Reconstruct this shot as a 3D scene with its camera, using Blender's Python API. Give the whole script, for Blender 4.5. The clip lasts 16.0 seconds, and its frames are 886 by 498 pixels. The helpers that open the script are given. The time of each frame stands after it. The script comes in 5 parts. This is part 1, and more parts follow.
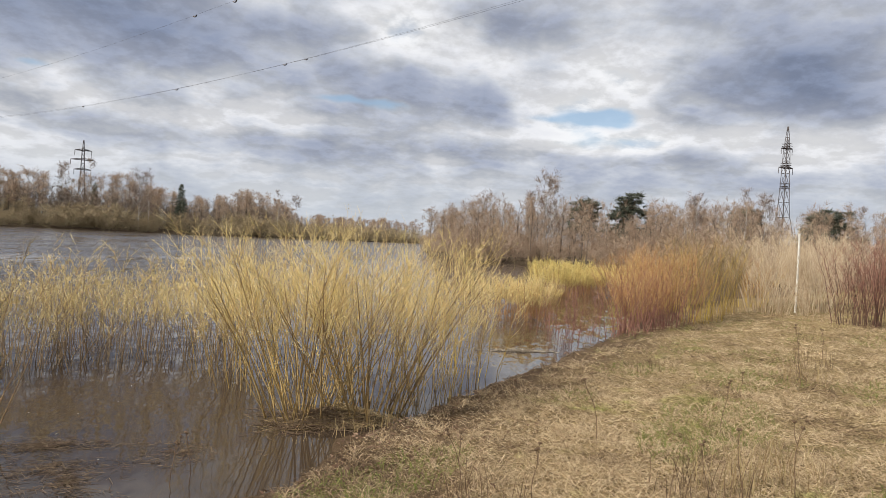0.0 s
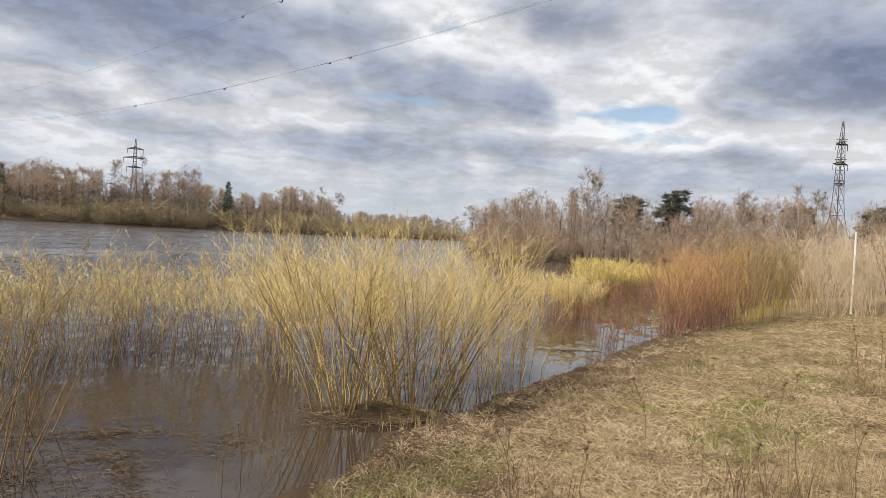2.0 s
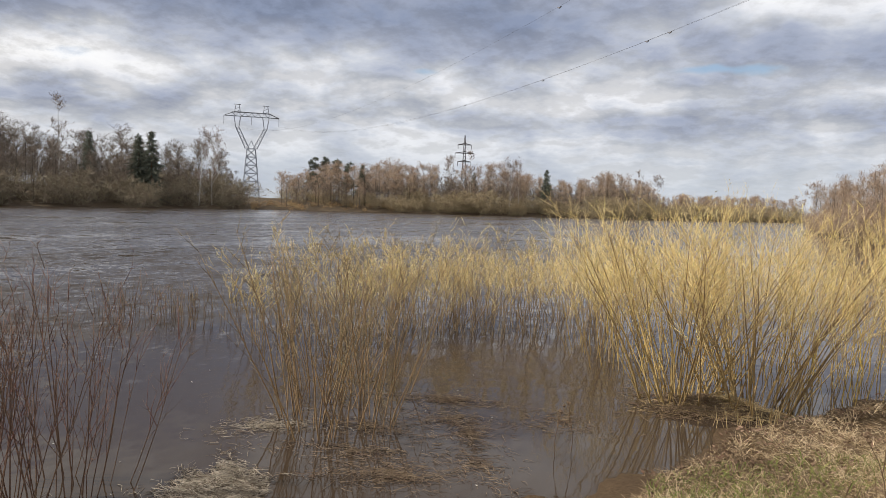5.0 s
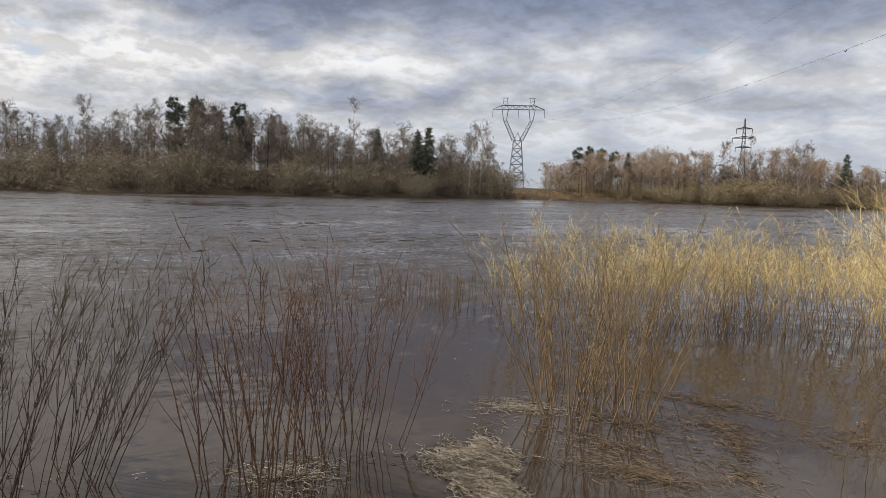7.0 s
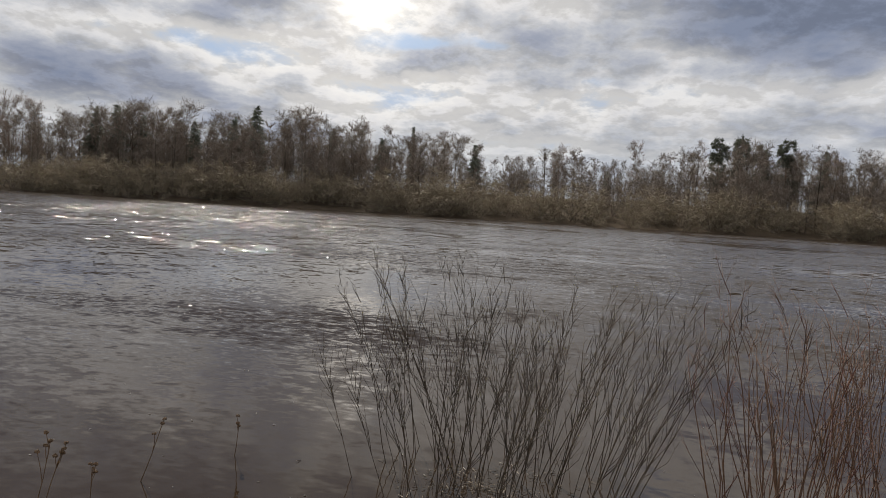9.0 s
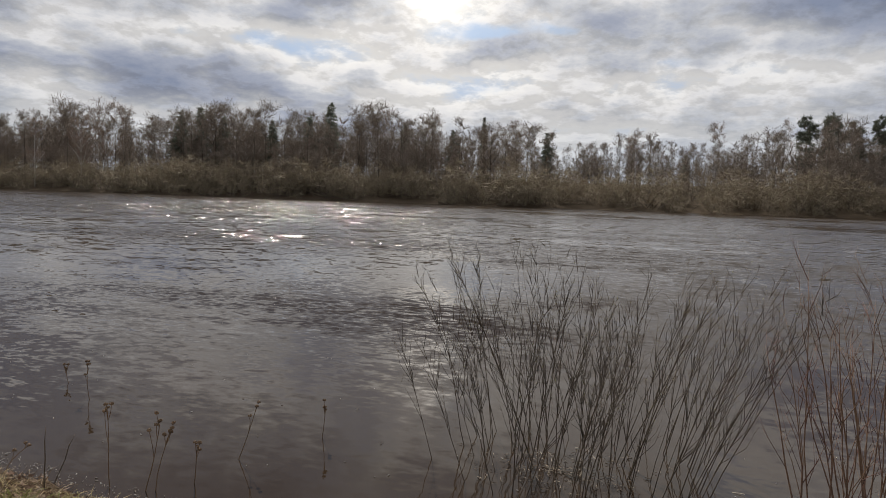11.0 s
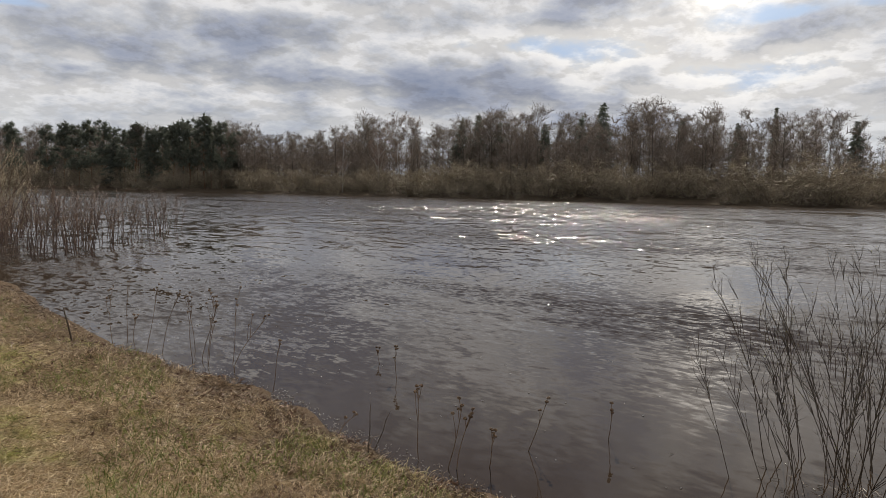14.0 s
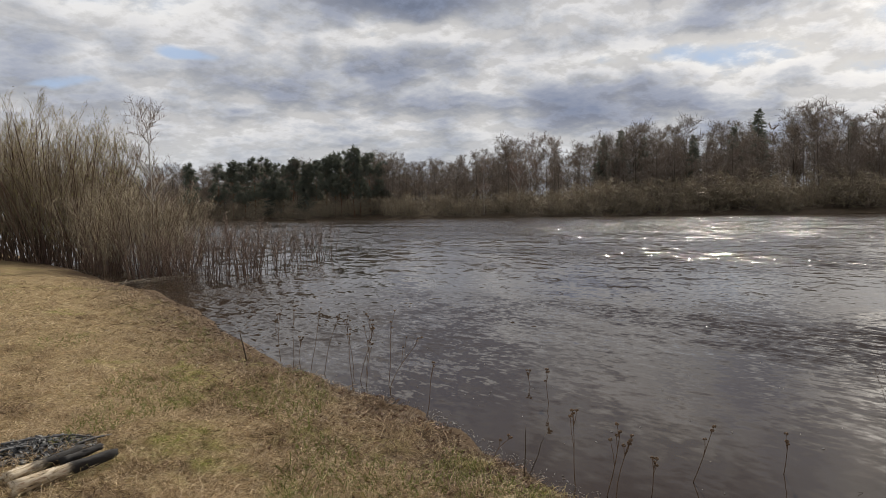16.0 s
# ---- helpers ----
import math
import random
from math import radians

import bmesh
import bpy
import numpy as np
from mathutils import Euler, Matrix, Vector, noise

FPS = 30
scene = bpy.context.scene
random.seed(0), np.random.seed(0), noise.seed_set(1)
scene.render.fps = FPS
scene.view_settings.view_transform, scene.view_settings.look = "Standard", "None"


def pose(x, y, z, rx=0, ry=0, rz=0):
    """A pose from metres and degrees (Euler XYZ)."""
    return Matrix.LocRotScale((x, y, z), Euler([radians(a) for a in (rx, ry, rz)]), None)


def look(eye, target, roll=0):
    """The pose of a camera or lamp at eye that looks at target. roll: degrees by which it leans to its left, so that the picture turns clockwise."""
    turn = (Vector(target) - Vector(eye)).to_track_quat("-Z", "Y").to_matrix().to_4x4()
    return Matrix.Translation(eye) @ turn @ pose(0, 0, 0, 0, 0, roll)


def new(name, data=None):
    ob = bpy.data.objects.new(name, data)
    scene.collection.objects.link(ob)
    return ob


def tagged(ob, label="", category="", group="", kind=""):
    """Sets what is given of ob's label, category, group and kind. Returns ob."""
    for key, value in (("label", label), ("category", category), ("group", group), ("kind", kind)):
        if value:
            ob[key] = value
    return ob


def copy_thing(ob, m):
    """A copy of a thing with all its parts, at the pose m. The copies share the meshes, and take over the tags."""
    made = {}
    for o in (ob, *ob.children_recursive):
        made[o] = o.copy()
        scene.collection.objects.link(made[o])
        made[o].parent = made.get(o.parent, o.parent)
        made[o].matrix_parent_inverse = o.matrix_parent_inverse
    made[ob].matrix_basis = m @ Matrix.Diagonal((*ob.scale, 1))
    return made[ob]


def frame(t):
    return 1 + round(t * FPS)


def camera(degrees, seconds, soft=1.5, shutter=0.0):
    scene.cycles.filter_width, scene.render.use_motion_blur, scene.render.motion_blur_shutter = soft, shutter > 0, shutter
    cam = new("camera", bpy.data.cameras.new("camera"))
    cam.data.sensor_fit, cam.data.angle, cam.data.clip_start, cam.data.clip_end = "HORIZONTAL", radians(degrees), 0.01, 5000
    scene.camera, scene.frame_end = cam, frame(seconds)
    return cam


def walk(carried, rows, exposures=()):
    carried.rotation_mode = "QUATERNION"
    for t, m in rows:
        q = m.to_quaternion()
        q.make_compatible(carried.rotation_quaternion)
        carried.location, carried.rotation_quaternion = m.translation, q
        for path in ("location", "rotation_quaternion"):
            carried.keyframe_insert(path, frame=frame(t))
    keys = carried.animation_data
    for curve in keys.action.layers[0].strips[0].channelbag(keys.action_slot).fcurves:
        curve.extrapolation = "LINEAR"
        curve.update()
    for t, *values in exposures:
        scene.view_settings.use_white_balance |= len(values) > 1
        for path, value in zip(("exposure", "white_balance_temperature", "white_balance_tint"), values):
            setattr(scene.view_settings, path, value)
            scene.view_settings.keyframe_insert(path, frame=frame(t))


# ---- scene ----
LENS = 67.02
PATH = [  # t, x, y, z, yaw, pitch, roll
    (0.0, 0.00, 0.00, 2.00, 0.00, -0.70, -3.06),
    (0.5, 0.01, 0.01, 1.99, 0.13, -1.07, -2.57),
    (1.0, -0.01, 0.03, 1.96, 0.62, -3.02, -3.51),
    (1.5, -0.00, 0.01, 1.99, 0.72, -1.88, -2.98),
    (2.0, -0.05, 0.00, 1.99, 3.54, -1.13, -3.32),
    (2.5, -0.07, -0.01, 1.98, 9.47, -1.03, -3.16),
    (3.0, -0.08, -0.02, 1.96, 14.02, -1.37, -3.24),
    (3.5, -0.15, -0.05, 1.97, 19.01, -1.62, -3.00),
    (3.7, -0.16, -0.07, 1.97, 21.20, -1.72, -2.83),
    (5.8, -0.10, 0.02, 1.96, 35.50, -4.49, -3.37),
    (6.0, -0.09, 0.02, 1.95, 37.51, -4.21, -4.12),
    (6.5, -0.11, 0.04, 1.96, 44.13, -4.58, -2.46),
    (7.0, -0.14, 0.04, 1.94, 52.34, -5.11, -1.73),
    (7.5, -0.16, -0.08, 1.95, 62.53, -5.54, -0.44),
    (8.0, -0.12, -0.05, 1.96, 74.01, -3.50, -1.07),
    (8.5, -0.11, -0.03, 1.96, 83.79, -3.45, -1.66),
    (9.0, -0.16, -0.00, 1.96, 96.06, -3.74, -3.40),
    (9.2, -0.14, -0.00, 1.96, 98.50, -3.54, -3.40),
    (11.3, 0.01, 0.02, 1.97, 103.01, -5.25, -1.89),
    (11.5, 0.03, 0.02, 1.97, 103.79, -5.60, -1.97),
    (12.0, 0.09, 0.04, 1.96, 106.81, -5.71, -1.35),
    (12.5, 0.03, -0.07, 1.95, 113.15, -5.68, -1.42),
    (13.0, 0.06, -0.09, 1.97, 117.02, -5.31, -0.94),
    (13.5, 0.07, -0.11, 1.96, 120.55, -5.39, -0.55),
    (14.0, 0.10, -0.11, 1.97, 124.94, -5.22, -0.87),
    (14.5, 0.12, -0.12, 1.97, 127.50, -4.54, -0.34),
    (15.0, 0.14, -0.14, 1.97, 130.40, -4.33, 0.58),
    (15.5, 0.15, -0.16, 1.97, 134.37, -4.31, 1.11),
    (16.0, 0.17, -0.13, 1.99, 136.92, -3.35, 1.42),
]

cam = camera(LENS, 16.0, soft=0.6)
walk(cam, [(t, pose(x, y, z, 90 + pitch, roll, yaw)) for t, x, y, z, yaw, pitch, roll in PATH],
     exposures=[(0.0, 0.42), (3.5, 0.48), (7.0, 0.38), (9.0, 0.17), (13.0, 0.28), (16.0, 0.21)])

# ---------------------------------------------------------------- light
SUN_AZ, SUN_EL = 119.0, 40.0          # degrees counter-clockwise from +y, and above the horizon


def bearing(az, el):
    a, e = radians(az), radians(el)
    return Vector((-math.sin(a) * math.cos(e), math.cos(a) * math.cos(e), math.sin(e)))


sun_data = bpy.data.lights.new("sun", "SUN")
sun_data.energy, sun_data.angle, sun_data.color = 3.8, radians(1.0), (1.0, 0.93, 0.82)
sun = new("sun", sun_data)
sun.matrix_world = look(bearing(SUN_AZ, SUN_EL) * 200, (0, 0, 0))


class Nodes:
    """A small helper to write node trees."""

    def __init__(self, tree):
        self.tree = tree

    def add(self, kind, **sets):
        n = self.tree.nodes.new(kind)
        for k, v in sets.items():
            if k == "op":
                n.operation = v
        return n

    def put(self, socket, value):
        if isinstance(value, bpy.types.NodeSocket):
            self.tree.links.new(value, socket)
        else:
            socket.default_value = value

    def math(self, op, a, b=0.0, c=0.0, clamp=False):
        n = self.tree.nodes.new("ShaderNodeMath")
        n.operation, n.use_clamp = op, clamp
        for s, v in zip(n.inputs, (a, b, c)):
            self.put(s, v)
        return n.outputs[0]

    def vec(self, op, a, b=(0, 0, 0)):
        n = self.tree.nodes.new("ShaderNodeVectorMath")
        n.operation = op
        self.put(n.inputs[0], a)
        self.put(n.inputs[1], b)
        return n.outputs[0]

    def noise(self, where, scale, detail=4.0, rough=0.55, distort=0.0):
        n = self.tree.nodes.new("ShaderNodeTexNoise")
        self.put(n.inputs["Vector"], where)
        for k, v in (("Scale", scale), ("Detail", detail), ("Roughness", rough), ("Distortion", distort)):
            self.put(n.inputs[k], v)
        return n.outputs["Fac"]

    def add_noise_colour(self, where, scale):
        n = self.tree.nodes.new("ShaderNodeTexNoise")
        self.put(n.inputs["Vector"], where)
        n.inputs["Scale"].default_value, n.inputs["Detail"].default_value = scale, 3.0
        return n.outputs["Color"]

    def ramp(self, fac, stops, mode="LINEAR"):
        n = self.tree.nodes.new("ShaderNodeValToRGB")
        n.color_ramp.interpolation = mode
        while len(n.color_ramp.elements) < len(stops):
            n.color_ramp.elements.new(0.5)
        for e, (p, c) in zip(n.color_ramp.elements, stops):
            e.position, e.color = p, (*c, 1)
        self.put(n.inputs[0], fac)
        return n.outputs[0]

    def mix(self, fac, a, b, blend="MIX"):
        n = self.tree.nodes.new("ShaderNodeMix")
        n.data_type, n.blend_type = "RGBA", blend
        for s, v in zip((n.inputs[0], n.inputs[6], n.inputs[7]), (fac, a, b)):
            if isinstance(v, tuple) and len(v) == 3:
                v = (*v, 1)
            self.put(s, v)
        return n.outputs[2]

    def smooth(self, x, lo, hi, a=0.0, b=1.0):
        n = self.tree.nodes.new("ShaderNodeMapRange")
        n.interpolation_type = "SMOOTHSTEP"
        for s, v in zip(n.inputs, (x, lo, hi, a, b)):
            self.put(s, v)
        return n.outputs[0]


# The sky: clear blue above, under a broken layer of stratocumulus.
# Bearing, height, half width and half height of the cloud banks (+ thick and dark, - thin and bright).
CLOUDS = [
    (27, 15.8, 13, 2.7, 0.20), (6, 17.5, 4, 3.0, -0.17), (-4, 17.3, 4.5, 2.2, 0.15), (-27, 13.2, 8, 2.6, 0.20), (-24, 18.5, 10, 2.0, 0.07), (-15, 14.0, 4, 2.2, -0.06),
    (31, 9.8, 7, 1.3, -0.06), (25, 7.4, 9, 1.4, 0.10), (24, 10.0, 5, 1.2, 0.05), (13, 7.0, 9, 1.1, 0.10), (-9, 9.2, 10, 1.0, -0.10), (-12, 6.9, 9, 0.9, 0.09), (-23, 6.3, 10, 1.6, 0.11), (6, 13.0, 8, 1.2, 0.06), (-4, 12.2, 3, 0.9, 0.10),
    (44, 15.6, 8, 2.2, 0.19), (28, 12.6, 9, 1.8, 0.07), (65, 15.6, 9, 2.2, 0.24), (80, 9.6, 8, 1.7, -0.10), (55, 14.2, 9, 2.4, 0.12), (57, 6.2, 9, 1.1, 0.06), (68, 12.6, 7, 1.2, 0.06), (57, 10.2, 8, 1.4, -0.12), (62, 7.3, 9, 1.1, 0.10), (34, 7.4, 8, 1.1, 0.08), (42, 11.3, 6, 1.0, -0.05),
    (74, 15.2, 10, 2.9, 0.18), (76, 10.2, 9, 0.9, -0.03), (96, 9.0, 10, 1.6, -0.14), (119, 11.4, 6, 1.0, -0.12), (122, 7.6, 8, 1.9, 0.12), (127, 13.6, 8, 1.3, 0.10),
    (97, 15.0, 4, 2.5, -0.10), (89, 14.5, 4, 1.0, 0.10), (142, 17.2, 10, 2.2, 0.20), (140, 11.9, 5.5, 1.2, 0.15), (140, 14.3, 9, 0.7, -0.10), (150.5, 10.2, 3.2, 1.3, 0.12), (125, 9.5, 8, 1.4, 0.08),
    (112, 11.8, 5, 1.3, -0.10), (143, 6.6, 10, 1.0, -0.06), (163, 16.2, 8, 2.0, -0.10), (145, 8.3, 8, 0.8, 0.07), (168, 13.0, 5, 1.2, 0.10), (112, 15.5, 3, 1.0, 0.10),
    (56, 18.6, 17, 2.2, 0.20), (105, 15.0, 3.5, 2.0, -0.08), (76, 28, 13, 7, -0.16), (128, 30, 24, 9, 0.20), (97, 33, 8, 9, 0.15),
]
# The same for the gaps of open blue.
GAPS = [(7.0, 10.9, 5.0, 0.65, 0.34), (-11.5, 11.2, 4.2, 0.6, 0.25), (32, 10.9, 2.6, 0.5, 0.25), (47, 12.5, 5, 0.5, 0.14), (99.5, 13.0, 3.4, 0.9, 0.30), (94, 13.4, 2.2, 0.8, 0.2),
        (156.5, 12.4, 3.4, 0.75, 0.36), (165, 9.9, 3.2, 0.6, 0.30), (83, 11.0, 5, 0.5, 0.15)]
world = bpy.data.worlds.new("world")
scene.world = world
world.use_nodes = True
N = Nodes(world.node_tree)
world.node_tree.nodes.clear()
out = N.add("ShaderNodeOutputWorld")
back = N.add("ShaderNodeBackground")
sky = N.add("ShaderNodeTexSky")
sky.sky_type, sky.sun_disc = "NISHITA", False
sky.sun_elevation, sky.sun_rotation = radians(SUN_EL), radians(360 - SUN_AZ)
sky.air_density, sky.dust_density = 1.0, 1.2
coord = N.add("ShaderNodeTexCoord").outputs["Generated"]
sep = N.add("ShaderNodeSeparateXYZ")
N.put(sep.inputs[0], coord)
dx, dy, dz = sep.outputs
up = N.math("MAXIMUM", dz, 0.0)
deg_az = N.math("MULTIPLY", N.math("ARCTAN2", N.math("MULTIPLY", dx, -1.0), dy), 57.2958)
deg_el = N.math("MULTIPLY", N.math("ARCSINE", dz), 57.2958)


# towards the sun the layer breaks up into small heaps
sunward = N.vec("DOT_PRODUCT", coord, tuple(bearing(118.0, 8.0))).node.outputs["Value"]
broken = N.smooth(sunward, 0.3, 0.95, 0.40, 0.58)


def banks(rows, az_, el_):
    """The sum of soft elliptical patches."""
    total = 0.0
    for az, el, wa, we, amount in rows:
        qa = N.math("POWER", N.math("DIVIDE", N.math("SUBTRACT", az_, az), wa), 2.0)
        qe = N.math("POWER", N.math("DIVIDE", N.math("SUBTRACT", el_, el), we), 2.0)
        total = N.math("MULTIPLY_ADD", N.math("EXPONENT", N.math("MULTIPLY", N.math("ADD", qa, qe), -1.0)), amount * 1.2, total)
    return total


def cloud_field(lift):
    """Density of a flat cloud layer seen in perspective from below, lift higher up."""
    k = N.math("DIVIDE", 1.0, N.math("ADD", N.math("ADD", up, lift), 0.27))
    flat = N.add("ShaderNodeCombineXYZ")
    N.put(flat.inputs[0], N.math("MULTIPLY", dx, k))
    N.put(flat.inputs[1], N.math("MULTIPLY", dy, k))
    flat.inputs[2].default_value = 3.7
    big = N.noise(flat.outputs[0], 1.6, 4.0, 0.5, 0.0)
    puff = N.noise(flat.outputs[0], 6.0, 9.0, 0.60, 0.1)
    return N.math("ADD", N.math("MULTIPLY_ADD", big, 0.60, 0.20), N.math("MULTIPLY", N.math("SUBTRACT", puff, 0.5), broken))


# the banks' outlines are ragged
rag = N.add("ShaderNodeSeparateColor")
N.put(rag.inputs[0], N.add_noise_colour(N.vec("MULTIPLY", coord, (1.0, 1.0, 2.2)), 7.0))
soft_az = N.math("ADD", deg_az, N.math("MULTIPLY", N.math("SUBTRACT", rag.outputs[0], 0.5), 13.0))
soft_el = N.math("ADD", deg_el, N.math("MULTIPLY", N.math("SUBTRACT", rag.outputs[1], 0.5), 4.5))
plain = cloud_field(0.0)
relief = N.math("SUBTRACT", plain, cloud_field(0.012))
dens = N.math("ADD", plain, banks(CLOUDS, soft_az, soft_el))
cloud = N.ramp(dens, [(0.36, (0.64, 0.65, 0.66)), (0.475, (0.55, 0.565, 0.595)), (0.535, (0.415, 0.44, 0.485)), (0.64, (0.275, 0.305, 0.38)), (0.80, (0.175, 0.21, 0.295))])
cloud = N.mix(1.0, cloud, N.smooth(relief, -0.05, 0.05, 0.86, 1.17), "MULTIPLY")
cover = N.smooth(N.math("SUBTRACT", dens, banks(GAPS, N.math("MULTIPLY_ADD", N.math("SUBTRACT", soft_az, deg_az), 0.8, deg_az), N.math("MULTIPLY_ADD", N.math("SUBTRACT", soft_el, deg_el), 0.8, deg_el))), 0.17, 0.40, 0.12, 1.0)
blue = N.vec("SCALE", sky.outputs[0])
blue.node.inputs["Scale"].default_value = 0.11
blue = N.mix(1.0, blue, (0.36, 0.48, 0.68), "DARKEN")
tone = N.mix(cover, blue, cloud)
# glare painted into the sky, lower than the sun, and the pale haze near the horizon
glare_veil = N.math("POWER", N.math("MAXIMUM", N.vec("DOT_PRODUCT", coord, tuple(bearing(104.0, 20.0))).node.outputs["Value"], 0.0), 60.0)
tone = N.mix(1.0, tone, N.mix(glare_veil, (0.95, 0.95, 0.95), (1.36, 1.32, 1.25)), "MULTIPLY")
glare_core = N.math("POWER", N.math("MAXIMUM", N.vec("DOT_PRODUCT", coord, tuple(bearing(103.0, 16.8))).node.outputs["Value"], 0.0), 1600.0)
tone = N.mix(1.0, tone, N.mix(glare_core, (1.0, 1.0, 1.0), (2.4, 2.35, 2.25)), "MULTIPLY")
tone = N.mix(1.0, tone, N.mix(N.smooth(sunward, 0.2, 0.9), (1.01, 1.0, 1.0), (1.035, 1.0, 0.965)), "MULTIPLY")
tone = N.mix(N.smooth(deg_el, 0.0, 8.0, 0.8, 0.0), tone, (0.40, 0.435, 0.48))
# the layer is thicker overhead
tone = N.mix(1.0, tone, N.mix(N.smooth(deg_el, 19.0, 45.0), (1.0, 1.0, 1.0), (0.74, 0.70, 0.66)), "MULTIPLY")
N.put(back.inputs[0], tone)
back.inputs[1].default_value = 1.0
N.put(out.inputs[0], back.outputs[0])

# ---------------------------------------------------------------- materials


def material(name, rough=0.8):
    m = bpy.data.materials.new(name)
    m.use_nodes = True
    n = Nodes(m.node_tree)
    b = m.node_tree.nodes["Principled BSDF"]
    b.inputs["Roughness"].default_value = rough
    return m, n, b


def where(n):
    return n.tree.nodes.new("ShaderNodeNewGeometry")


def bump(n, b, height, strength, distance=0.05):
    k = n.add("ShaderNodeBump")
    k.inputs["Strength"].default_value, k.inputs["Distance"].default_value = strength, distance
    n.put(k.inputs["Height"], height)
    n.put(b.inputs["Normal"], k.outputs[0])


def twiggy(name, colours, rough=0.75, patch=0.6, through_=0.0):
    """Bark, twigs, straw: each piece takes its own shade, with slow patches over the whole."""
    m, n, b = material(name, rough)
    g = where(n)
    r = g.outputs["Random Per Island"]
    slow = n.noise(g.outputs["Position"], patch, 3.0)
    f = n.math("ADD", n.math("MULTIPLY", r, 0.75), n.math("MULTIPLY", slow, 0.4))
    stops = [((i + 0.5) / len(colours), c) for i, c in enumerate(colours)]
    col = n.ramp(f, stops)
    grain = n.noise(g.outputs["Position"], 60.0, 2.0)
    col = n.mix(n.math("MULTIPLY", grain, 0.22), col, (0.05, 0.04, 0.03))
    n.put(b.inputs["Base Color"], col)
    b.inputs["Specular IOR Level"].default_value = 0.25
    if through_:
        # a haze of fine twigs or needles lets part of the light through
        soft = n.add("ShaderNodeBsdfTranslucent")
        n.put(soft.inputs[0], col)
        both = n.add("ShaderNodeMixShader")
        both.inputs[0].default_value = through_
        n.put(both.inputs[1], b.outputs[0])
        n.put(both.inputs[2], soft.outputs[0])
        n.put(n.tree.nodes["Material Output"].inputs[0], both.outputs[0])
    return m


GOLD_STEM = twiggy("gold_stem", [(0.13, 0.09, 0.045), (0.46, 0.33, 0.11), (0.62, 0.46, 0.19), (0.21, 0.135, 0.07), (0.66, 0.48, 0.10)])
GOLD_TWIG = twiggy("gold_twig", [(0.34, 0.22, 0.12), (0.78, 0.60, 0.27), (0.90, 0.75, 0.39), (0.56, 0.37, 0.18), (0.86, 0.68, 0.25)])
GOLD_BUD = twiggy("gold_bud", [(0.58, 0.45, 0.22), (0.72, 0.60, 0.34), (0.60, 0.52, 0.20)])
CATKIN = twiggy("catkin", [(0.62, 0.50, 0.27), (0.80, 0.68, 0.41), (0.56, 0.49, 0.23)])
BELT_STEM = twiggy("belt_stem", [(0.17, 0.115, 0.07), (0.36, 0.265, 0.16), (0.46, 0.355, 0.22), (0.23, 0.155, 0.095)])
ORANGE_TWIG = twiggy("orange_twig", [(0.26, 0.11, 0.06), (0.48, 0.25, 0.11), (0.60, 0.40, 0.18), (0.22, 0.09, 0.06), (0.54, 0.31, 0.12)])
RED_TWIG = twiggy("red_twig", [(0.10, 0.05, 0.04), (0.16, 0.075, 0.06), (0.19, 0.12, 0.08), (0.10, 0.065, 0.05)])
BROWN_STEM = twiggy("brown_stem", [(0.085, 0.057, 0.035), (0.20, 0.13, 0.075), (0.30, 0.20, 0.105), (0.13, 0.085, 0.05)])
FRINGE_STEM = twiggy("fringe_stem", [(0.08, 0.05, 0.04), (0.14, 0.09, 0.065), (0.20, 0.14, 0.10), (0.10, 0.06, 0.045)])
OLIVE_TWIG = twiggy("olive_twig", [(0.16, 0.115, 0.065), (0.26, 0.195, 0.105), (0.20, 0.135, 0.08), (0.31, 0.245, 0.13)])
GREY_TWIG = twiggy("grey_twig", [(0.19, 0.15, 0.11), (0.29, 0.24, 0.16), (0.23, 0.18, 0.13), (0.35, 0.30, 0.19)])
# near black: the willow's backlit silhouette is put into this colour
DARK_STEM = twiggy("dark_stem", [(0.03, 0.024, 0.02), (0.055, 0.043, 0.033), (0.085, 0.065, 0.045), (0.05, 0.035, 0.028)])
GREEN_BUD = twiggy("green_bud", [(0.28, 0.28, 0.09), (0.40, 0.39, 0.13), (0.36, 0.32, 0.14)])
PALE_BUD = twiggy("pale_bud", [(0.42, 0.36, 0.24), (0.52, 0.46, 0.32), (0.36, 0.28, 0.18)])
# upstream shrubs: yellowish, and lightened to carry the brighter, hazier light there
STRAW_TWIG = twiggy("straw_twig", [(0.30, 0.235, 0.155), (0.42, 0.335, 0.215), (0.47, 0.40, 0.24), (0.34, 0.26, 0.18)], patch=0.06, through_=0.15)
TAN_TWIG = twiggy("tan_twig", [(0.36, 0.25, 0.13), (0.48, 0.34, 0.18), (0.52, 0.4, 0.22), (0.38, 0.22, 0.11)])
FAR_BARK = twiggy("far_bark", [(0.07, 0.055, 0.042), (0.11, 0.09, 0.07), (0.19, 0.165, 0.135), (0.09, 0.066, 0.052)], patch=0.05)
FAR_TWIG = twiggy("far_twig", [(0.15, 0.12, 0.10), (0.225, 0.185, 0.15), (0.28, 0.24, 0.20), (0.18, 0.14, 0.12)], patch=0.05, through_=0.08)
INLET_TWIG = twiggy("inlet_twig", [(0.34, 0.23, 0.175), (0.46, 0.35, 0.26), (0.54, 0.44, 0.335), (0.38, 0.26, 0.19)], patch=0.12, through_=0.3)
PURPLE_TWIG = twiggy("purple_twig", [(0.17, 0.08, 0.07), (0.29, 0.14, 0.11), (0.38, 0.21, 0.15), (0.22, 0.095, 0.08)])
